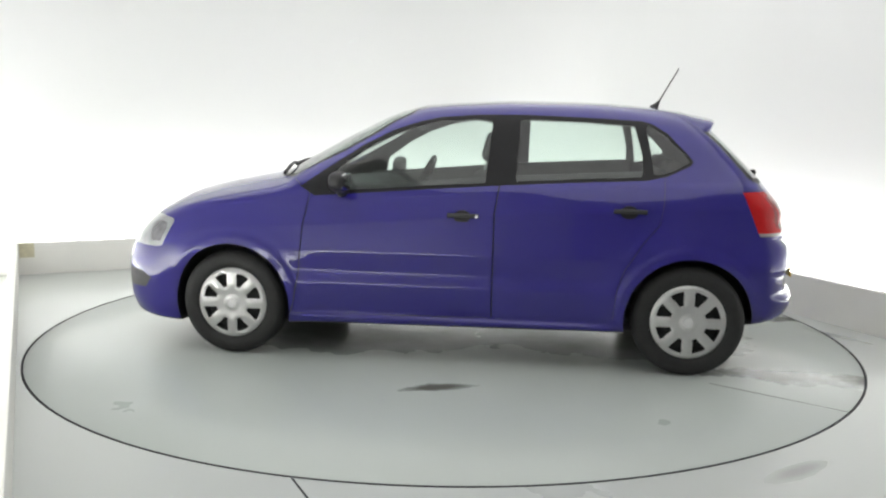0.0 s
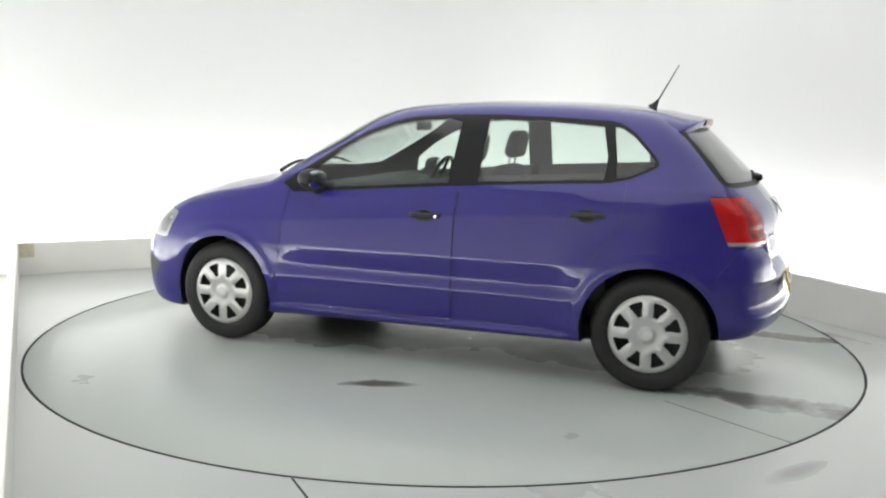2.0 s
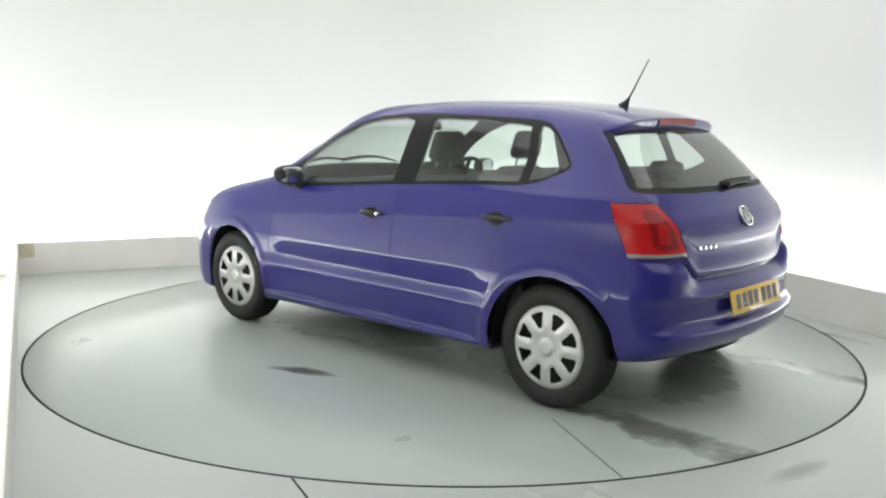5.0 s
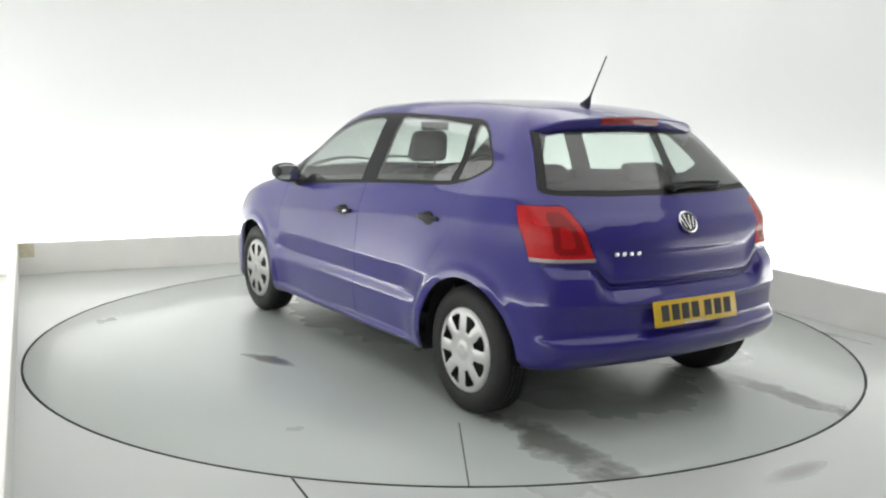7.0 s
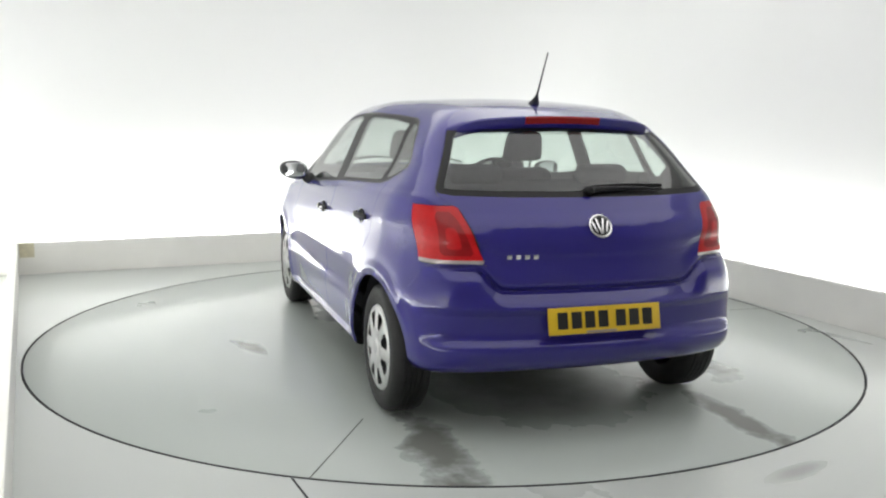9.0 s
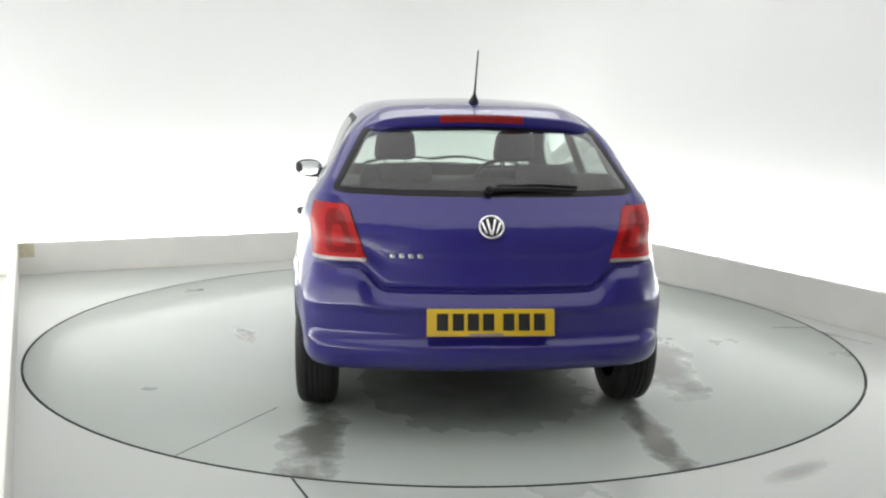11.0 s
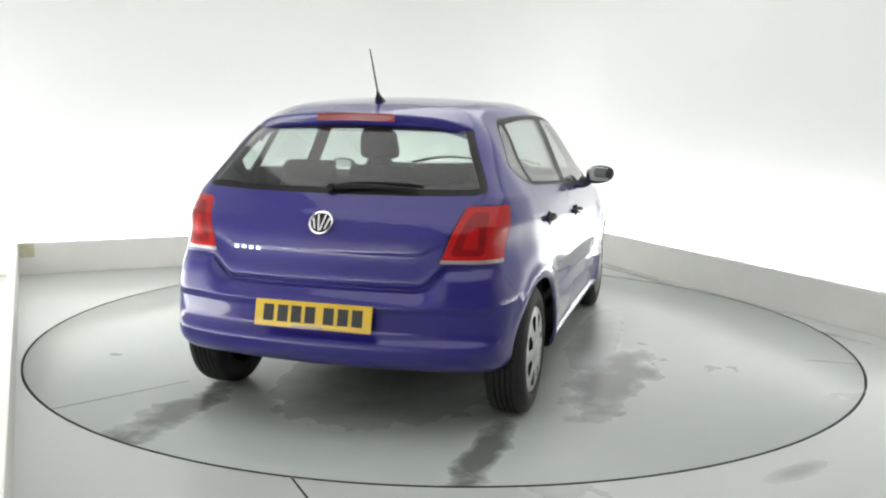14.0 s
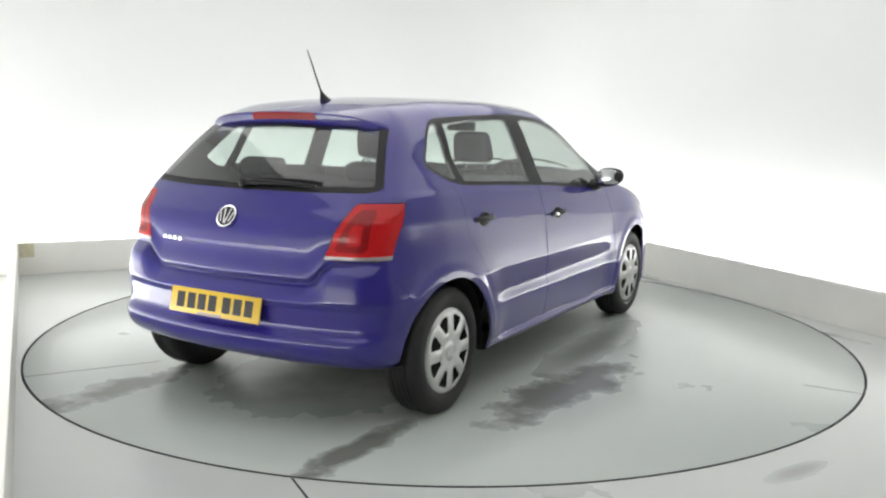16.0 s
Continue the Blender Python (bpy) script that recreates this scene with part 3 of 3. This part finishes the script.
def wheel(parent, side, x, label):
    hub = new("wheel")
    hub.parent = parent
    hub.matrix_local = pose(x, side * (0.745 if x > 0 else 0.728), WHEEL_Z, 0, 0, 0 if side > 0 else 180)
    tagged(hub, label)
    R, W = WHEEL_Z, 0.0875
    prof = [(0.185, -W + 0.012), (0.205, -W + 0.002), (0.235, -W - 0.004), (0.265, -W + 0.002), (0.283, -W + 0.014), (R - 0.002, -W + 0.03)]
    for g in (-0.036, -0.012, 0.012, 0.036):
        prof += [(R, g - 0.0085), (R, g - 0.0035), (R - 0.007, g - 0.003), (R - 0.007, g + 0.003), (R, g + 0.0035), (R, g + 0.0085)]
    prof += [(R - 0.002, W - 0.03), (0.283, W - 0.014), (0.267, W - 0.003), (0.262, W - 0.0005), (0.258, W + 0.001), (0.235, W + 0.004), (0.212, W + 0.001), (0.205, W - 0.003), (0.196, W - 0.008), (0.185, W - 0.014)]
    bm = fresh()
    add_ring(bm, prof, 72)
    part("tyre", bm, RUBBER, hub)
    bm = fresh()
    add_ring(bm, [(0.186, -0.06), (0.188, W - 0.012), (0.172, W - 0.02), (0.165, 0.03), (0.001, 0.03)], 48)
    part("steel_rim", bm, STEEL, hub)
    # wheel cover with eight slots
    bm = fresh()
    rs = [0.0005, 0.020, 0.034, 0.040, 0.052, 0.072, 0.086, 0.094, 0.108, 0.125, 0.142, 0.158, 0.166, 0.178, 0.190, 0.197]
    hs = [0.016, 0.016, 0.0155, 0.011, 0.011, 0.0145, 0.016, 0.0155, 0.0145, 0.0130, 0.0115, 0.0095, 0.009, 0.008, 0.004, -0.006]
    seg = 26
    n = 8 * seg
    rows = []
    for r, h in zip(rs, hs):
        row = []
        for k in range(n):
            f = ((k / seg) % 1.0) - 0.5            # place within one spoke and slot
            a = 2 * math.pi * (math.floor(k / seg) + 0.5 + f) / 8
            crown = 0.004 * math.cos(2 * math.pi * f) if 0.09 < r < 0.17 else 0
            row.append(bm.verts.new((r * math.cos(a), W - 0.006 + h - crown, r * math.sin(a))))
        rows.append(row)
    for i in range(len(rs) - 1):
        for k in range(n):
            f = abs(((k + 0.5) / seg) % 1.0 - 0.5)
            rm = (rs[i] + rs[i + 1]) / 2
            if 0.094 < rm < 0.166 and f < 0.15 + 0.13 * (rm - 0.094) / 0.072:
                continue
            bm.faces.new((rows[i][k], rows[i + 1][k], rows[i + 1][(k + 1) % n], rows[i][(k + 1) % n]))
    bmesh.ops.solidify(bm, geom=bm.faces[:], thickness=0.007)
    part("wheel_cover", bm, CAP, hub, "silver plastic wheel cover with eight slots")
    bm = fresh()
    add_ring(bm, [(0.0005, W + 0.0115), (0.022, W + 0.0115), (0.027, W + 0.0105), (0.029, W + 0.007)], 32)
    part("centre_cap", bm, CAP_HUB, hub, "plain silver centre cap")
    return hub


def flank_y(x, z):
    """Half width of the body at a place."""
    lo, hi = 0.3, 1.0
    for _ in range(30):
        mid = (lo + hi) / 2
        if body_field(np.array([[x, mid, z]]))[0] > 0:
            hi = mid
        else:
            lo = mid
    return lo


def mirror_housing(car, s):
    """Door mirror: shell, glass and foot; s is the side."""
    shell = fresh()
    bmesh.ops.create_uvsphere(shell, u_segments=28, v_segments=18, radius=1)
    for v in shell.verts:
        x, y, z = v.co
        p = 2.7
        n = (abs(x) ** p + abs(y) ** p + abs(z) ** p) ** (1 / p)
        x, y, z = x / n, y / n, z / n
        taper = 1 - 0.18 * max(0, y)
        v.co = ((x * 0.062 - 0.008) * (1 if x > 0 else 0.55), s * (y * 0.088), z * 0.058 * taper + 0.008 * y)
    at = pose(0.61, s * 0.882, 0.982)
    m = part("door_mirror", shell, PLASTIC, car, "black plastic door mirror", place=at)
    bm = fresh()
    face = pose(-0.048, 0, 0, 0, 0, -12 * s)
    rows = []
    for f in (0.02, 0.25, 0.5, 0.75, 0.93, 1.0):      # a slightly domed pane
        row = []
        for k in range(32):
            a = 2 * math.pi * k / 32
            y, z = (f * r * math.copysign(abs(g(a)) ** 0.7, g(a)) for r, g in ((0.078, math.cos), (0.045, math.sin)))
            row.append(bm.verts.new(face @ Vector(((y * y + z * z) / 0.8 + (0.004 if f == 1.0 else 0), y, z + 0.002))))
        rows.append(row)
    for p, q in zip(rows, rows[1:]):
        for k in range(32):
            bm.faces.new((p[k], q[k], q[(k + 1) % 32], p[(k + 1) % 32]))
    bm.faces.new(rows[0]), bm.faces.new(rows[-1])
    part("mirror_glass", bm, MIRROR, m, "mirror glass")
    bm = fresh()
    add_tube(bm, [(0.62, s * 0.76, 0.925), (0.62, s * 0.80, 0.932), (0.61, s * 0.83, 0.955)], [0.045, 0.03, 0.024], 12)
    part("mirror_foot", bm, PLASTIC, car)


def handle(car, x, z, s, name):
    """Pull handle over a flat dark disc that gives the shade of a round recess."""
    y = flank_y(x, z) + 0.004
    bm = fresh()
    pts = [(x + 0.085 - 0.17 * k / 10, s * (y + 0.026 * math.sin(math.pi * min(max((k - 0.5) / 9, 0), 1)) ** 0.5), z + 0.004 * math.sin(math.pi * k / 10)) for k in range(11)]
    rows = []
    for p in pts:
        rows.append([bm.verts.new((p[0], p[1] + s * 0.008 * math.cos(a), p[2] + 0.0125 * math.sin(a))) for a in [2 * math.pi * j / 10 for j in range(10)]])
    for a, b in zip(rows, rows[1:]):
        for j in range(10):
            bm.faces.new((a[j], a[(j + 1) % 10], b[(j + 1) % 10], b[j]))
    bm.faces.new(rows[0]), bm.faces.new(rows[-1])
    h = part(name, bm, PLASTIC, car, "black plastic pull handle")
    # no hollow in the door: the recess's shade is this disc's dark colour
    bm = fresh()
    out = [(0.046 * math.cos(2 * math.pi * k / 28), 0.034 * math.sin(2 * math.pi * k / 28)) for k in range(28)]
    add_prism(bm, out, -0.008, 0.0, pose(x + 0.005, s * y, z - 0.004, 90, 0, 0 if s < 0 else 180))
    part("recess_shade", bm, GAP, h, "flat dark disc for the shaded recess behind the handle")
    if name == "front_handle":
        bm = fresh()
        add_ring(bm, [(0.0005, 0.012), (0.007, 0.012), (0.009, 0.009), (0.009, -0.004)], 20, m=pose(x - 0.075, s * (y + 0.026), z, 0, 0, 0 if s > 0 else 180))
        part("lock", bm, CHROME, h, "small silver lock cylinder")
    return h


def seat(car, x, y, name, label, wide=0.25, tilt=-14, rest=True, low=0.52, high=1.05):
    """Seat with cushion, backrest, headrest on two posts."""
    top = new(name)
    top.parent = car
    tagged(top, label)
    lean = pose(x, y, low, 0, tilt, 0)
    bm = fresh()
    vs = add_box(bm, (-0.07, -wide, -0.1), (0.07, wide, high - low), 0.05, None, 4)
    for v in bm.verts:
        f = max(0, v.co.z) / (high - low)
        v.co.y *= 1 - 0.22 * f * f
        v.co.x *= 1 - 0.3 * f
        v.co = lean @ v.co
    part("backrest", bm, CLOTH, top)
    bm = fresh()
    add_box(bm, (0.0, -wide, -0.20), (0.48, wide, -0.05), 0.05, pose(x, y, low), 4)
    part("cushion", bm, CLOTH, top)
    if rest:
        bm = fresh()
        add_box(bm, (-0.05, -0.125, high - low + 0.05), (0.04, 0.125, high - low + 0.225), 0.042, None, 4)
        for v in bm.verts:
            f = (v.co.z - (high - low + 0.05)) / 0.175
            v.co.y *= 1 - 0.16 * f
            v.co = lean @ v.co
        h = part("headrest", bm, CLOTH, top)
        for s in (-0.06, 0.06):
            bm = fresh()
            add_tube(bm, [lean @ Vector((0, s, high - low - 0.02)), lean @ Vector((0, s, high - low + 0.07))], 0.006, 8)
            part("post", bm, CHROME, h)
    return top
def car_parts():
    car = empty("hatchback_car", "dark blue five-door hatchback car with silver wheel covers", "car")
    s = build_skin()
    put = lambda name, m, obname=None, parent=None, label="", side=0, rim=0.012: skin_part(obname or name, *s.take(name, side), m, parent or car, label, rim)
    put("shell", PAINT, "body", label="dark blue painted body shell and roof")
    put("bonnet", PAINT)
    put("front_bumper", PAINT)
    put("rear_bumper", PAINT, label="dark blue rear bumper with a moulded ledge")
    put("grille", PLASTIC, "lower_grille", label="black lower grille")
    put("underside", STEEL, rim=0)
    put("windscreen", GLASS, label="clear windscreen", rim=0)
    put("screen_border", TRIM, "windscreen_border", rim=0)
    gate = put("tailgate_skin", PAINT, "tailgate")
    for nm, m, ob, lab in (("gate_border", TRIM, "rear_window_border", ""), ("gate_pane", GLASS, "rear_window", "tinted rear window")):
        put(nm, m, ob, gate, lab, 0, 0)
    for side in (1, -1):
        put("front_wing", PAINT, "front_wing", side=side)
        door = put("front_door_skin", PAINT, "front_door", side=side)
        put("front_pane", GLASS, "door_window", door, "clear side window", side, 0)
        handle(door, -0.045, 0.815, side, "front_handle")
        back = put("rear_door_skin", PAINT, "rear_door", side=side)
        put("rear_pane", GLASS, "door_window", back, "clear side window", side, 0)
        handle(back, -0.915, 0.862, side, "door_handle")
        put("frame", TRIM, "window_frame", side=side, label="black window frame and pillars")
        put("quarter_pane", GLASS, "quarter_window", side=side, rim=0)
        tl = put("tail_light", RED, "tail_light", side=side, label="glossy red tail light")
        put("reverse_lens", CLEAR, "reversing_lens", tl, "clear lens strip", side)
        put("lens_core", RED_DARK, "lens_core", tl, "darker red lens core", side)
        put("lens_block", RED, "lens_block", tl, "brighter red block in the lens", side)
        hl = put("headlight", LAMP, "headlight", side=side, label="clear headlight with silver reflector")
        put("lamp_core", LAMP_CORE, "lamp_bezel", hl, "dark lamp bezel", side)
        mirror_housing(car, side)
        for x in (AXLE, -AXLE):
            bm = fresh()
            add_ring(bm, [(ARCH_R + 0.012, 0.81), (ARCH_R + 0.012, 0.50), (0.001, 0.50)], 40, m=pose(x, 0, WHEEL_Z) @ Matrix.Diagonal((1, side, 1, 1)))
            for v in bm.verts:
                v.co.z = max(v.co.z, float(UNDER(np.array(v.co.x))) + 0.015)
                if abs(v.co.y) > 0.6:
                    v.co.y = math.copysign(min(0.80, flank_y(v.co.x, max(v.co.z, 0.3)) - 0.012), v.co.y)
            part("arch_liner", bm, GAP, car)
        for x in (AXLE, -AXLE):
            wheel(car, side, x, "black tyre with silver slotted wheel cover")
    # inner lining behind the panels
    keep = [n for n in s.names if n not in ("arch", "windscreen", "front_pane", "rear_pane", "quarter_pane", "gate_pane")]
    pick = np.isin(s.L, [s.names.index(n) for n in keep])
    L0 = s.L.copy()
    s.names.append("lining")
    s.L[pick] = len(s.names) - 1
    V, T, N = s.take("lining", 0, 0.014)
    skin_part("cabin_lining", V, T[:, ::-1], -N, INNER, car, "dark grey cabin lining")
    s.L = L0
    spoiler(car)
    rear_fittings(car, gate)
    cabin(car)
    return car


def spoiler(car):
    bm = fresh()
    rows = []
    n = 40
    for k in range(n + 1):
        y = -0.555 + 1.11 * k / n
        e = 1 - abs(y / 0.555) ** 10
        sink = 0.016 * (1 - e)
        z0, z1 = top_z(-1.14, y), top_z(-1.24, y)
        tip = -1.30 - 0.10 * e + 0.17 * y * y
        zt = z1 - 0.026
        pts = [(-1.14, z0 - 0.001 - sink), (-1.20, (z0 + z1) / 2 + 0.004 * e - sink), (-1.26, z1 - 0.004 + 0.006 * e - sink), (tip + 0.03, zt + 0.008), (tip + 0.004, zt + 0.001), (tip, zt - 0.006), (tip + 0.008, zt - 0.03), (tip + 0.020, zt - 0.052), (tip + 0.032, zt - 0.058), (-1.27 + 0.10 * y * y, zt - 0.05)]
        rows.append([bm.verts.new((x, y, z)) for x, z in pts])
    for a, b in zip(rows, rows[1:]):
        for i in range(len(a) - 1):
            bm.faces.new((a[i], a[i + 1], b[i + 1], b[i]))
    bm.faces.new(rows[0]), bm.faces.new(rows[-1])
    sp = part("roof_spoiler", bm, PAINT, car, "dark blue roof spoiler with brake light")
    bm = fresh()
    rows = []
    for k in range(17):
        y = -0.185 + 0.37 * k / 16
        zt = top_z(-1.24, y) - 0.026
        tip = -1.402 + 0.17 * y * y
        rows.append([bm.verts.new(p) for p in ((tip + 0.02, y, zt + 0.0035), (tip + 0.002, y, zt - 0.001), (tip - 0.002, y, zt - 0.008), (tip + 0.005, y, zt - 0.034), (tip + 0.02, y, zt - 0.036))])
    for a, b in zip(rows, rows[1:]):
        for i in range(4):
            bm.faces.new((a[i], a[i + 1], b[i + 1], b[i]))
    part("brake_light", bm, RED_DARK, sp, "dark red high brake light")
    bm = fresh()
    zb = float(TOP(np.array(-1.094)))
    add_tube(bm, [(-1.075, 0, zb - 0.004), (-1.09, 0, zb + 0.012), (-1.105, 0, zb + 0.035), (-1.113, 0, zb + 0.05)], [0.028, 0.020, 0.009, 0.005], 14)
    an = part("aerial", bm, PLASTIC, car, "short black roof aerial")
    bm = fresh()
    add_tube(bm, [(-1.113, 0, zb + 0.048), (-1.165, 0, zb + 0.145), (-1.215, 0, zb + 0.235)], [0.0045, 0.0036, 0.003], 8)
    part("rod", bm, TRIM, an)


def tail_x(y, z):
    """Rear surface of the body at a place."""
    lo, hi = -2.1, -1.0
    for _ in range(30):
        mid = (lo + hi) / 2
        if body_field(np.array([[mid, y, z]]))[0] > 0:
            lo = mid
        else:
            hi = mid
    return lo


def top_z(x, y):
    """Height of the bonnet, screen or roof at a place."""
    lo, hi = 0.5, 1.6
    for _ in range(30):
        mid = (lo + hi) / 2
        if body_field(np.array([[x, y, mid]]))[0] > 0:
            hi = mid
        else:
            lo = mid
    return lo


def rear_fittings(car, gate):
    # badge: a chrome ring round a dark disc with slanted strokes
    z = 0.892
    x = tail_x(0, z)
    tiltb = math.degrees(math.atan2(tail_x(0, z + 0.04) - tail_x(0, z - 0.04), 0.08))
    at = pose(x - 0.004, 0, z, 0, tiltb - 90, 0) @ pose(0, 0, 0, 0, 0, -90)
    bm = fresh()
    add_ring(bm, [(0.044, 0.0), (0.044, 0.006), (0.048, 0.009), (0.053, 0.006), (0.053, 0.0)], 40, "z", m=at)
    badge = part("badge", bm, CHROME, gate, "round chrome badge")
    bm = fresh()
    add_prism(bm, [(0.044 * math.cos(2 * math.pi * k / 32), 0.044 * math.sin(2 * math.pi * k / 32)) for k in range(32)], 0.0, 0.003, at)
    part("badge_disc", bm, TRIM, badge, "dark badge disc")
    for x0, x1, y0, y1 in ((-0.036, -0.022, 0.018, -0.026), (-0.016, -0.003, 0.032, -0.034), (0.016, 0.003, 0.032, -0.034), (0.036, 0.022, 0.018, -0.026)):
        bm = fresh()
        run = math.hypot(x1 - x0, y1 - y0)
        add_box(bm, (-0.003, -0.0045, 0.002), (run + 0.003, 0.0045, 0.0065), 0.0012, at @ pose(x0, y0, 0, 0, 0, math.degrees(math.atan2(y1 - y0, x1 - x0))))
        part("badge_stroke", bm, CHROME, badge, "slanted chrome stroke")
    # model name as plain chrome bars
    for k in range(4):
        y = 0.40 - 0.037 * k
        xx = tail_x(y, 0.772)
        bm = fresh()
        add_box(bm, (xx - 0.003, y - 0.011, 0.763), (xx + 0.004, y + 0.011, 0.781), 0.002)
        part("name_bar", bm, CHROME, gate, "small chrome bar")
    # number plate
    tilt = math.degrees(math.atan2(0.023, 0.107))
    frame_at = pose(-1.857, 0.004, 0.516, 0, tilt, 0)
    bm = fresh()
    add_box(bm, (-0.003, -0.26, -0.0555), (0.006, 0.26, 0.0555), 0.002)
    plate = part("number_plate", bm, YELLOW, car, "yellow number plate with black bars", place=frame_at)
    for k, y in enumerate((0.197, 0.133, 0.072, 0.010, -0.072, -0.135, -0.198)):
        bm = fresh()
        add_box(bm, (-0.0042, y - 0.023, -0.033), (-0.0026, y + 0.023, 0.036))
        part("plate_bar", bm, INK, plate, "", False)
    bm = fresh()
    add_box(bm, (-0.0042, -0.05, -0.053), (-0.0026, 0.09, -0.044))
    part("plate_strip", bm, CLEAR, plate, "pale strip along the plate foot", False)
    # rear wiper
    zp = 1.028
    xp = tail_x(0, zp)
    bm = fresh()
    add_tube(bm, [(xp + 0.01, 0.0, zp), (xp - 0.03, 0.0, zp + 0.008), (xp - 0.036, 0.0, zp + 0.009)], [0.022, 0.018, 0.010], 14)
    w = part("rear_wiper", bm, TRIM, gate, "black rear wiper")
    bm = fresh()
    pts = []
    for k in range(9):
        y = -0.37 * k / 8
        zz = zp + 0.006 + 0.006 * math.sin(math.pi * k / 8)
        pts.append((tail_x(y, zz) - 0.020, y, zz))
    add_tube(bm, pts, [0.014 - 0.008 * k / 8 for k in range(9)], 10)
    part("wiper_arm", bm, TRIM, w)
    bm = fresh()
    pts = []
    for k in range(9):
        y = -0.03 - 0.36 * k / 8
        zz = zp + 0.020 + 0.006 * math.sin(math.pi * k / 8)
        pts.append((tail_x(y, zz) - 0.009, y, zz))
    add_tube(bm, pts, 0.006, 8)
    part("wiper_blade", bm, TRIM, w)


def cabin(car):
    seat(car, 0.01, 0.34, "front_seat", "dark cloth front seat with headrest")
    seat(car, -0.02, -0.35, "front_seat", "dark cloth front seat with headrest")
    seat(car, -0.98, 0.0, "rear_bench", "dark cloth rear bench seat", 0.62, -16, False, 0.50, 1.06)
    for y in (-0.33, 0.33):
        bm = fresh()
        add_box(bm, (-0.045, -0.13, 0.0), (0.045, 0.13, 0.085), 0.03, pose(-1.15, y, 1.03, 0, -16, 0), 3)
        part("rear_headrest", bm, CLOTH, car, "low dark rear headrest")
    bm = fresh()
    rows = []
    for k in range(13):
        y = -0.70 + 1.40 * k / 12
        hump = 0.045 * bell(y + 0.36, 0.2)
        pts = [(0.98, 0.90), (0.85, 0.925), (0.70, 0.925 + hump * 0.6), (0.58, 0.915 + hump), (0.52, 0.88 + hump * 0.5), (0.50, 0.75), (0.56, 0.60), (0.70, 0.50)]
        rows.append([bm.verts.new((x, y, z)) for x, z in pts])
    for a, b in zip(rows, rows[1:]):
        for i in range(len(a) - 1):
            bm.faces.new((a[i], a[i + 1], b[i + 1], b[i]))
    part("dashboard", bm, INNER, car, "dark grey moulded dashboard")
    bm = fresh()
    at = pose(0.36, -0.36, 0.90, 0, 66, 0)
    ring = [(0.18 + 0.014 * math.cos(2 * math.pi * j / 10), 0.014 * math.sin(2 * math.pi * j / 10)) for j in range(10)]
    add_ring(bm, ring, 40, "z", True, at)
    w = part("steering_wheel", bm, TRIM, car, "black steering wheel")
    bm = fresh()
    add_box(bm, (-0.05, -0.075, -0.02), (0.06, 0.075, 0.02), 0.015, at, 3)
    for a in (0, 90, 180, 270):
        add_box(bm, (0.04, -0.016, -0.008), (0.18, 0.016, 0.008), 0.005, at @ pose(0, 0, 0, 0, 0, a))
    part("hub", bm, TRIM, w)
    bm = fresh()
    add_box(bm, (0.30, -0.10, 1.245), (0.325, 0.10, 1.30), 0.012, None, 3)
    part("rear_view_mirror", bm, TRIM, car)
    for y0, y1 in ((0.52, 0.02), (0.05, -0.42)):
        bm = fresh()
        pts = []
        for k in range(9):
            y = y0 + (y1 - y0) * k / 8
            x = 1.10 - 0.28 * y * y - 0.03 * math.sin(math.pi * k / 8)
            pts.append((x, y, top_z(x, y) + 0.018 + 0.012 * math.sin(math.pi * k / 8)))
        add_tube(bm, pts, [0.012 - 0.006 * k / 8 for k in range(9)], 8)
        part("windscreen_wiper", bm, TRIM, car, "black windscreen wiper")
    bm = fresh()
    add_box(bm, (-1.0, -0.66, 0.22), (0.75, 0.66, 0.27), 0.01)
    part("cabin_floor", bm, INNER, car)
    for side in (1, -1):
        for x0, x1 in ((0.78, -0.19), (-0.24, -1.0)):
            bm = fresh()
            rows = []
            for k in range(9):
                x = x0 + (x1 - x0) * k / 8
                zt = float(BELT(np.array(x))) + 0.045
                y = flank_y(x, zt - 0.03) - 0.022
                rows.append([bm.verts.new((x, side * yy, zz)) for yy, zz in ((y, zt - 0.02), (y - 0.012, zt), (y - 0.045, zt), (y - 0.062, zt - 0.02), (y - 0.07, zt - 0.2), (y - 0.04, 0.42), (y, 0.42))])
            for a, b in zip(rows, rows[1:]):
                for i in range(7):
                    bm.faces.new((a[i], a[(i + 1) % 7], b[(i + 1) % 7], b[i]))
            bm.faces.new(rows[0]), bm.faces.new(rows[-1])
            part("door_card", bm, INNER, car, "grey moulded inner door panel")
    bm = fresh()
    add_box(bm, (-1.58, -0.60, 0.90), (-1.02, 0.60, 0.925), 0.008)
    part("parcel_shelf", bm, INNER, car, "dark parcel shelf")


# ---------------------------------------------------------------- build and turn
studio()
table_ob = turntable()
car_ob = car_parts()

TURN_0, RATE = 172.397, -7.01525          # heading in degrees at the start, degrees a second
SHIFT = (-0.154, -0.010)                  # the car stands a little off the turntable's centre


def motions():
    """The deck turns at an even pace and carries the car."""
    times = [0.1 * k for k in range(161)]
    walk(table_ob, [(t, pose(0, 0, 0, 0, 0, TURN_0 + RATE * t)) for t in times])
    walk(car_ob, [(t, pose(0, 0, 0, 0, 0, TURN_0 + RATE * t) @ pose(SHIFT[0], SHIFT[1], 0.0)) for t in times])


motions()
